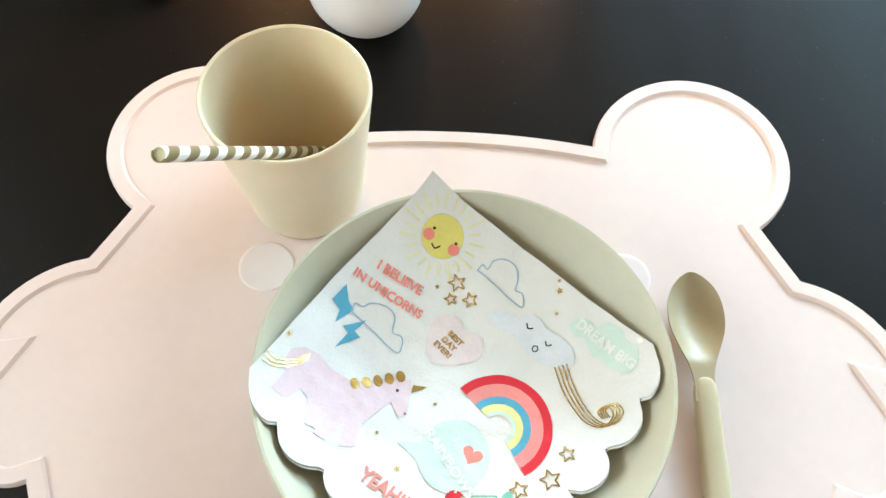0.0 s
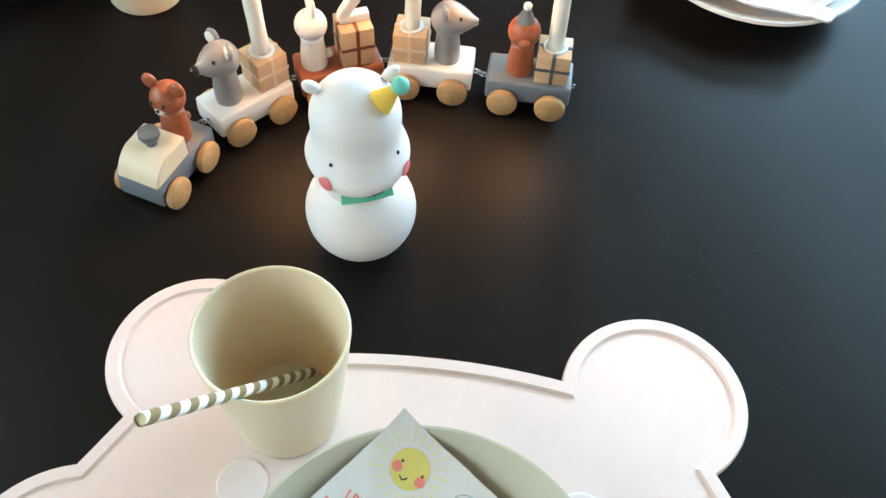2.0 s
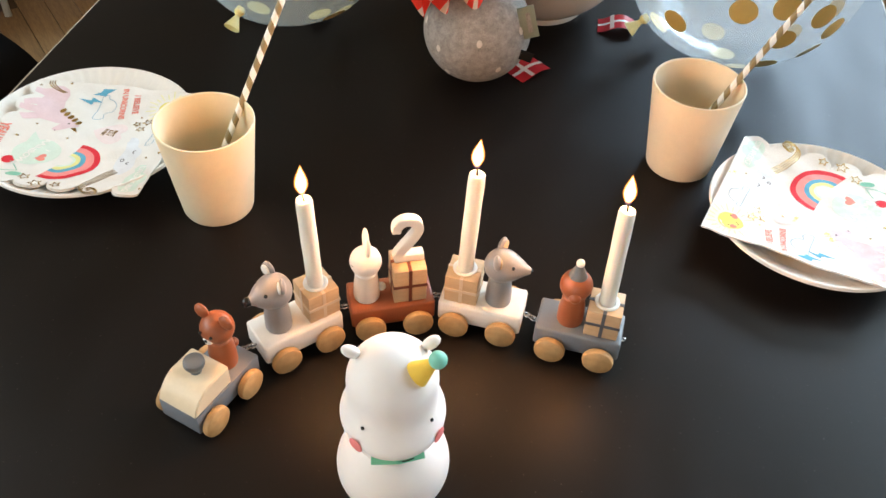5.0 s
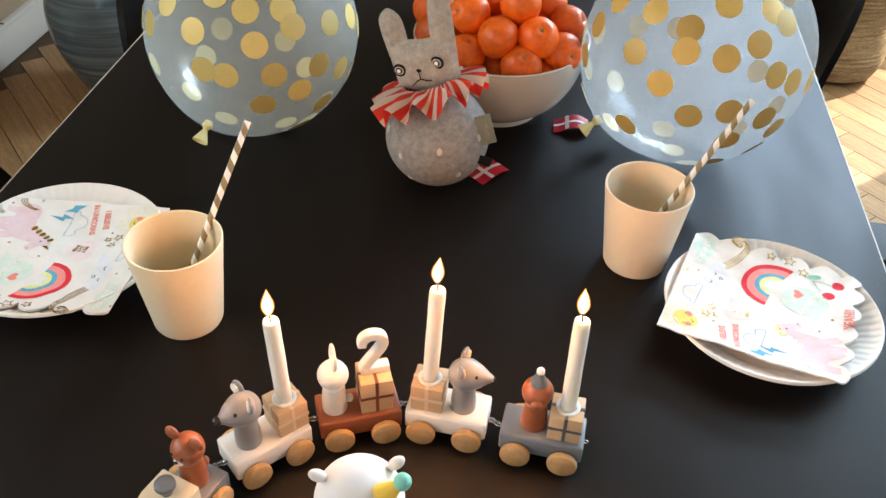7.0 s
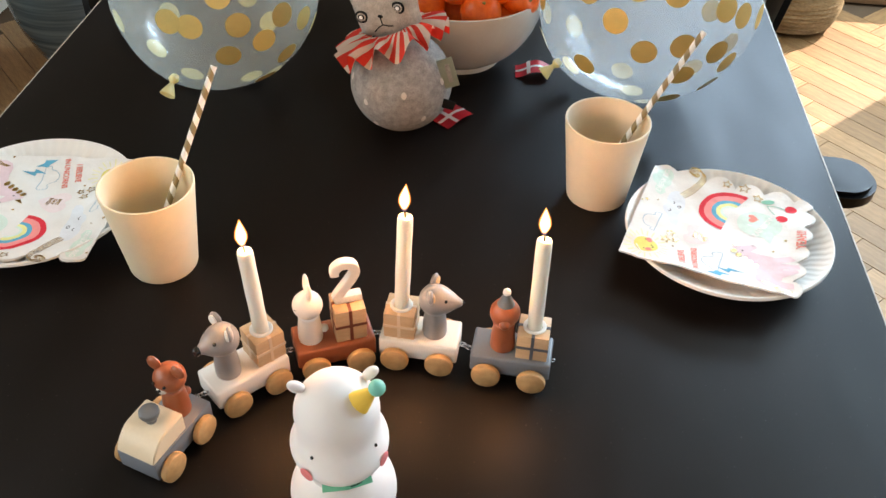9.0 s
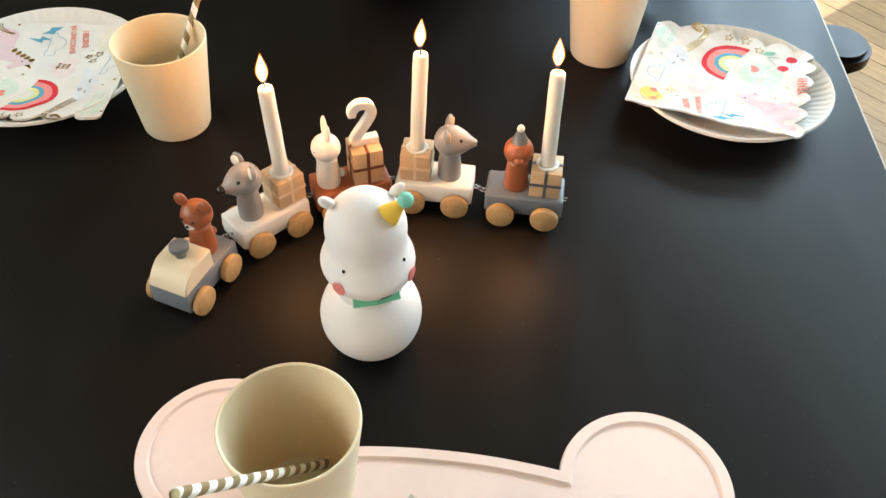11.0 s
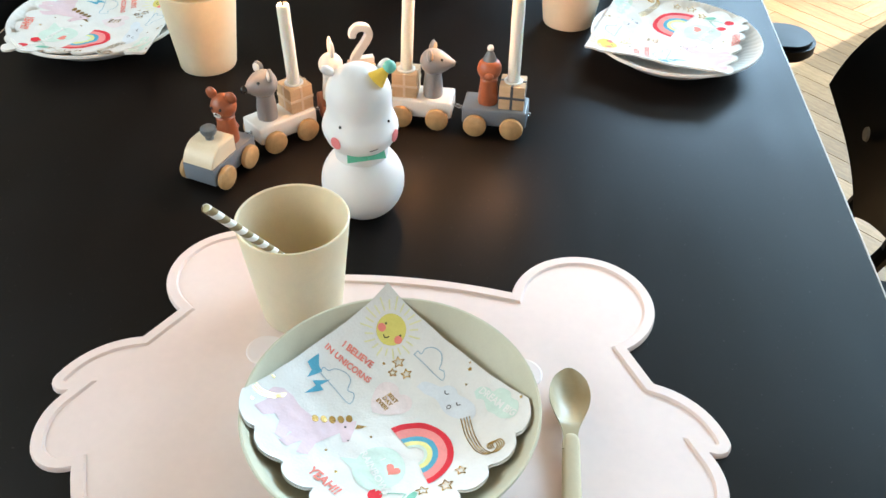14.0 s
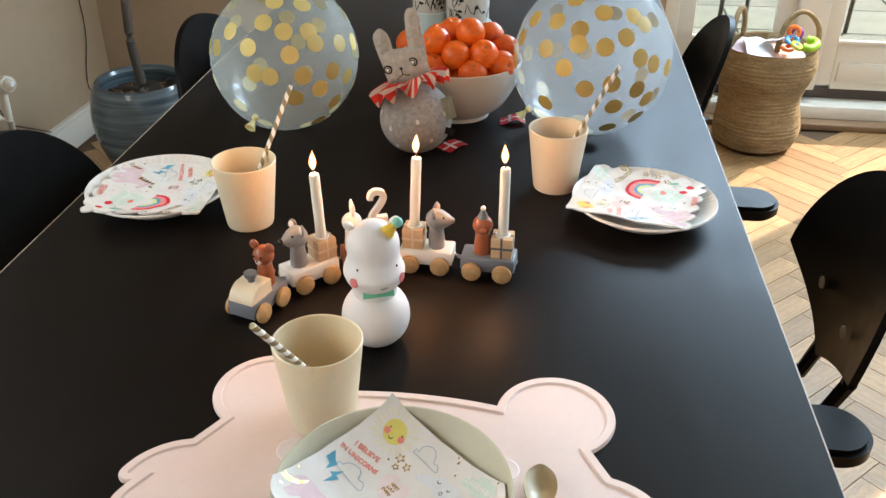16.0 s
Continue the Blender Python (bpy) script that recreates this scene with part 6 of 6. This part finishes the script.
# ---- plush rabbit, fruit bowl, mugs, flags ----
def plush():
    """A soft toy in one mesh: a ball body, a flat head with two long ears and a ruff."""
    pieces = []
    body = ball(0.0562, (0, 0, 0.0548), (1, 1, 0.98), 48, 32)
    pieces.append((body, 0))

    def pillow(outline, thick, slot, m, grid=0.0030):
        """A soft flat shape, thickest in the middle."""
        b = bmesh.new()
        n = len(outline)
        cx, cz = sum(p[0] for p in outline) / n, sum(p[1] for p in outline) / n
        rings = []
        steps = 6
        front, back = [], []
        for s in range(steps + 1):
            t = s / steps
            d = thick * math.sqrt(max(0.0, 1 - t**2.4))
            front.append([b.verts.new((cx + (x - cx) * t, -d, cz + (z - cz) * t)) for x, z in outline] if s else [b.verts.new((cx, -d, cz))])
            back.append(([b.verts.new((cx + (x - cx) * t, d, cz + (z - cz) * t)) for x, z in outline] if s else [b.verts.new((cx, d, cz))]) if s < steps else front[-1])
        for lay, flip in ((front, False), (back, True)):
            for a, c in zip(lay, lay[1:]):
                for k in range(n):
                    j = (k + 1) % n
                    q = (a[0], c[k], c[j]) if len(a) == 1 else (a[k], c[k], c[j], a[j])
                    b.faces.new(q[::-1] if flip else q)
        bmesh.ops.recalc_face_normals(b, faces=b.faces)
        pieces.append((moved(b, m), slot))

    tilt = pose(-0.010, 0, 0.1135, -6, -15, 0)
    head = [(-0.033, 0.0), (-0.036, 0.022), (-0.0355, 0.045), (-0.022, 0.051), (0.0, 0.050), (0.022, 0.051), (0.0355, 0.046), (0.036, 0.022), (0.033, 0.0), (0.0, -0.006)]
    pillow(smooth_profile(head + head[:1], 4)[:-1], 0.0165, 1, tilt)
    for sx, x0, top in ((-1, -0.0245, 0.086), (1, 0.0215, 0.106)):
        e = [(x0 - 0.0115, 0.036), (x0 - 0.0135, 0.062), (x0 - 0.0105 + 0.001 * sx, top - 0.008), (x0, top), (x0 + 0.0105, top - 0.009), (x0 + 0.0130, 0.062), (x0 + 0.0115, 0.036), (x0, 0.030)]
        pillow(smooth_profile(e + e[:1], 4)[:-1], 0.0070, 1, tilt @ pose(0, 0.001, 0, 0, 3 * sx, 0))

    def on_face(x, z, rx, rz, slot, out=0.0165):
        pieces.append((ball(1, tilt @ Vector((x, -out, z)), (rx, 0.0012, rz), 18, 10), slot))

    for x, z in ((-0.0235, 0.024), (0.0185, 0.0285)):
        o = 0.0148
        on_face(x, z, 0.0074, 0.0070, 2, o)
        on_face(x, z, 0.0052, 0.0048, 1, o + 0.0006)
        on_face(x, z, 0.0036, 0.0033, 2, o + 0.0012)
        on_face(x, z, 0.0022, 0.0022, 3, o + 0.0018)
    on_face(-0.002, 0.0225, 0.0028, 0.0018, 2, 0.0166)
    mouth = [(-0.012, 0.007), (-0.006, 0.0115), (-0.001, 0.0135), (0.005, 0.0115), (0.010, 0.0112)]
    pieces.append((tube([tilt @ Vector((x, -0.0172, z)) for x, z in mouth], 0.0006, 6), 2))
    pieces.append((tube([tilt @ Vector((x, -0.0174, z)) for x, z in ((-0.002, 0.022), (-0.0015, 0.0135))], 0.0006, 6), 2))
    # ruff: a wavy ring that droops outwards
    lean = pose(-0.014, -0.003, 0.1175, -4, -17, 0)
    b, rows = bmesh.new(), []
    for s in range(7):
        t = s / 6
        row = []
        for k in range(120):
            a = math.tau * k / 120
            wave = math.sin(12 * a + 0.9 * math.sin(3 * a))
            rr = 0.021 + 0.034 * t + 0.004 * t * math.sin(5 * a) + 0.003 * t * wave
            z = 0.108 - 0.002 * t + 0.0115 * t * wave - 0.013 * t * t + 0.006 * t * math.sin(a + 2.2)
            row.append(b.verts.new(lean @ Vector((rr * math.cos(a) * 1.12, rr * math.sin(a), z - 0.108))))
        rows.append(row)
    for a, c in zip(rows, rows[1:]):
        for k in range(120):
            b.faces.new((a[k], a[(k + 1) % 120], c[(k + 1) % 120], c[k]))
    bmesh.ops.solidify(b, geom=b.faces[:], thickness=0.0016)
    pieces.append((b, 4))
    rnd = random.Random(4)
    for lon, lat in ((-72, 14), (-118, -2), (-48, -20), (-112, -34), (-150, 15), (-20, 18)):
        d = Vector((math.cos(radians(lon)) * math.cos(radians(lat)), math.sin(radians(lon)) * math.cos(radians(lat)), math.sin(radians(lat))))
        m = Matrix.Translation(Vector((0, 0, 0.0548)) + d * 0.0558) @ d.to_track_quat("Z", "Y").to_matrix().to_4x4() @ Matrix.Diagonal((0.0030, 0.0042, 0.0010, 1))
        s = bmesh.new()
        bmesh.ops.create_uvsphere(s, u_segments=12, v_segments=8, radius=1, matrix=m)
        pieces.append((s, 5))
    # side seam labels
    pieces.append((moved(box(0.017, 0.0012, 0.036, (0.006, 0, 0), 0.0004), pose(0.050, -0.016, 0.079, 0, -16, 20)), 6))
    pieces.append((moved(box(0.0045, 0.0010, 0.022, (0.007, -0.0008, 0), 0.0003), pose(0.050, -0.016, 0.079, 0, -16, 20)), 0))
    pieces.append((moved(box(0.016, 0.0010, 0.011, (0.008, 0, 0), 0.0003), pose(0.050, -0.020, 0.047, 0, 20, 20)), 2))
    ob = link("plush_rabbit", join(*pieces), [FELT, FELT_LIGHT, LABEL_BLACK, FLAG_WHITE, RUFF, FELT_DOT, LABEL_GREEN])
    ob.matrix_basis = pose(-0.0825, 0.8935, 0.0, 0, 0, -6)
    tagged(ob, "grey knitted plush rabbit with red striped ruff", "plush toy")


plush()


def fruit_bowl():
    prof = [(0, 0.004), (0.046, 0.004), (0.048, 0.0), (0.052, 0.0), (0.052, 0.006)] + smooth_profile([(0.054, 0.008), (0.078, 0.026), (0.096, 0.056), (0.1055, 0.096)], 5)
    prof += [(0.1055, 0.0985), (0.1035, 0.0990), (0.1020, 0.0970)] + smooth_profile([(0.1015, 0.094), (0.092, 0.056), (0.074, 0.029), (0.050, 0.0135)], 5) + [(0, 0.011)]
    ob = link("fruit_bowl", lathe(prof, 80), PORCELAIN)
    ob.matrix_basis = pose(-0.036, 1.062, 0)
    tagged(ob, "white porcelain bowl heaped with mandarins", "bowl")


fruit_bowl()


def mandarin():
    root = thing("mandarin", pose(0, 0, 0), "ripe orange mandarin with dimpled peel in the bowl", "mandarin", "mandarins in the bowl")
    b = ball(0.0240, (0, 0, 0), (1, 1, 0.92), 36, 24)
    for v in b.verts:
        r = math.hypot(v.co.x, v.co.y)
        if v.co.z > 0:
            v.co.z -= 0.0035 * math.exp(-((r / 0.005) ** 2)) - 0.0015 * math.exp(-((r - 0.010) ** 2) / 0.00003)
    part("peel", b, ORANGE, root)
    part("stalk", moved(lathe([(0, 0.0012), (0.0016, 0.0008), (0.0024, 0.0), (0, -0.001)], 8), pose(0, 0, 0.0192)), STALK, root)
    return root


fruit = mandarin()
HEAP = [(-0.0054, 0.992, 0.0955, 35, 20), (-0.0714, 0.998, 0.0985, 15, 60), (0.038, 1.022, 0.1015, 75, 40), (-0.035, 1.006, 0.1205, -50, 100), (0.0094, 1.013, 0.1215, 40, 20), (-0.0707, 1.030, 0.1345, 70, -50), (-0.0152, 1.036, 0.1495, 80, 160), (0.0395, 1.062, 0.1168, 60, 80), (0.0124, 1.085, 0.1310, 20, 200), (-0.122, 1.072, 0.116, 50, 15), (-0.113, 1.040, 0.100, 60, 200)]
UNDER = [(-0.050, 1.075, 0.138, 10, 30), (-0.010, 1.125, 0.112, 30, 300), (-0.037, 1.024, 0.078, 0, 0), (0.018, 1.012, 0.072, 40, 90), (-0.080, 1.115, 0.115, 15, 50), (-0.045, 1.052, 0.102, 0, 0), (-0.002, 1.065, 0.098, 0, 60), (-0.085, 1.070, 0.088, 20, 0), (-0.040, 1.105, 0.085, 0, 0), (-0.036, 1.060, 0.048, 0, 0)]
fruit.matrix_basis = pose(*HEAP[0][:3], HEAP[0][3], 0, HEAP[0][4])
for x, y, z, rx, rz in HEAP[1:] + UNDER:
    copy_thing(fruit, pose(x, y, z, rx, 0, rz))


def mug(m, r, h, label, seed, material, lip):
    root = thing("mug", m, label, "mug", "mugs behind the fruit")
    prof = [(0, 0.002), (r * 0.80, 0.0), (r * 0.86, 0.004), (r * 0.96, h * 0.5), (r, h - 0.001), (r - 0.001, h), (r - 0.003, h - 0.001), (r * 0.90, h * 0.5), (r * 0.80, 0.006), (0, 0.005)]
    part("body", lathe(prof, 56), material, root)
    # it stands in a plain cup of the same make
    q = r * 1.04
    part("outer_cup", lathe([(q * 0.84, 0.0), (q * 0.90, 0.003), (q * 1.01, lip), (q * 1.06, lip + 0.001), (q * 1.06, lip + 0.004), (q * 0.98, lip + 0.004), (q * 0.90, 0.004)], 56, True), MINT, root, "plain pale mint cup with a lip")
    rnd = random.Random(seed)
    for k in range(9):
        a0, z0 = rnd.uniform(-2.6, -0.5), rnd.uniform(max(h * 0.45, lip + 0.015), h * 0.92)
        pts = []
        for j in range(7):
            a, z = a0 + 0.09 * j + 0.06 * math.sin(j + seed), z0 + 0.010 * math.sin(1.3 * j + k)
            rr = r * (0.86 + 0.14 * min(1, z / h)) + 0.0006
            pts.append((rr * math.cos(a), rr * math.sin(a), z))
        part("painted_scroll", tube(pts, 0.0008, 5), BLACK_PAINT, root, "thin black painted scroll")
        p = Vector(pts[-1])
        d = Vector((p.x, p.y, 0)).normalized()
        part("painted_leaf", ball(1, p, (0.0046, 0.0028, 0.0010), 12, 8, d.to_track_quat("Z", "Y").to_matrix().to_4x4()), BLACK_PAINT, root, "black painted leaf")


mug(pose(-0.130, 1.335, 0), 0.033, 0.150, "white painted mug stacked in a plain mint cup", 2, PORCELAIN, 0.100)
mug(pose(-0.054, 1.330, 0), 0.043, 0.155, "white mug with black scrolls stacked in a cup", 8, PORCELAIN, 0.080)


def flag(m, label, bend):
    """A folded paper pennant: a red field with a white cross."""
    root = thing("paper_flag", m, label, "paper flag", "small paper flags")

    def sheet(x0, x1, y0, y1, lift):
        bm = bmesh.new()
        n = 10
        g = []
        for i in range(n + 1):
            x = x0 + (x1 - x0) * i / n
            g.append([bm.verts.new((x, y, 0.0012 + lift + bend * (0.5 - 0.5 * math.cos(math.tau * (x / 0.042) * 0.8)))) for y in (y0, y1)])
        for a, b in zip(g, g[1:]):
            bm.faces.new((a[0], b[0], b[1], a[1]))
        bmesh.ops.solidify(bm, geom=bm.faces[:], thickness=0.0003)
        return bm

    part("field", sheet(0, 0.042, 0, 0.030, 0), FLAG_RED, root, "glossy red paper field")
    part("cross_bar", sheet(0.0, 0.042, 0.0128, 0.0172, 0.0006), FLAG_WHITE, root)
    part("cross_bar", sheet(0.0135, 0.0180, 0, 0.030, 0.0009), FLAG_WHITE, root)


flag(pose(-0.0285, 0.8860, 0.0004, 0, 0, 52), "small red paper flag with white cross on the table", 0.004)
flag(pose(0.0400, 1.0120, 0.0004, 0, 0, 4), "small curled red paper flag beside the fruit bowl", 0.009)

# ---- floor boards and paving stones ----
def herringbone():
    long, wide, gap = 0.42, 0.070, 0.0012
    bm = box(long - gap, wide - gap, 0.012, (0, 0, -0.006), 0)
    for v in bm.verts:
        if v.co.z > -0.003:
            v.co.x *= 0.9985
            v.co.y *= 0.985
    mesh = None
    c = math.cos(radians(45))
    made, rest = 0, []
    for i in range(-55, 45):
        for j in range(-14, 14):
            for turn in (0, 1):
                if turn == 0:
                    x, y = i * wide + j * long + long / 2, i * wide - j * long + wide / 2
                else:
                    x, y = i * wide + j * long + long + wide / 2, i * wide - j * long + wide - long / 2
                px, py = (x - y) * c + 0.55, (x + y) * c + 1.5
                if not (LEFT + 0.02 < px < RIGHT and REAR < py < BACK - 0.05):
                    continue
                spot = pose(px, py, FLOOR, 0, 0, 45 + 90 * turn)
                near = (0.30 < px < 1.75 and -0.1 < py < 3.1) or (px < -0.45 and 0.9 < py < 2.8)
                if near and made < 300:
                    if mesh is None:
                        first = part("plank", bm, OAK, floor)
                        mesh = first.data
                        first.matrix_basis = spot
                    else:
                        share("plank", mesh, floor, spot)
                    made += 1
                else:
                    rest.append(spot)
    joined = bmesh.new()
    for spot in rest:
        s = bmesh.ops.create_cube(joined, size=1, matrix=spot @ Matrix.Translation((0, 0, -0.006)) @ Matrix.Diagonal((long - gap, wide - gap, 0.012, 1)))
    tagged(part("parquet", joined, OAK, floor), kind="stuff")


herringbone()
stone = None
for i in range(9):
    for j in range(9):
        m = pose(-1.2 + 0.505 * i + 0.01 * (j % 3), 3.55 + 0.505 * j, FLOOR - 0.150 + 0.002 * ((i * 7 + j * 3) % 3), 0, 0, 0.3 * ((i + 2 * j) % 5 - 2))
        if stone is None:
            first_stone = part("paving_stone", box(0.496, 0.496, 0.04, (0, 0, -0.02), 0.004, 1), PAVING, terrace)
            first_stone.matrix_basis = m
            stone = first_stone.data
        else:
            share("paving_stone", stone, terrace, m)
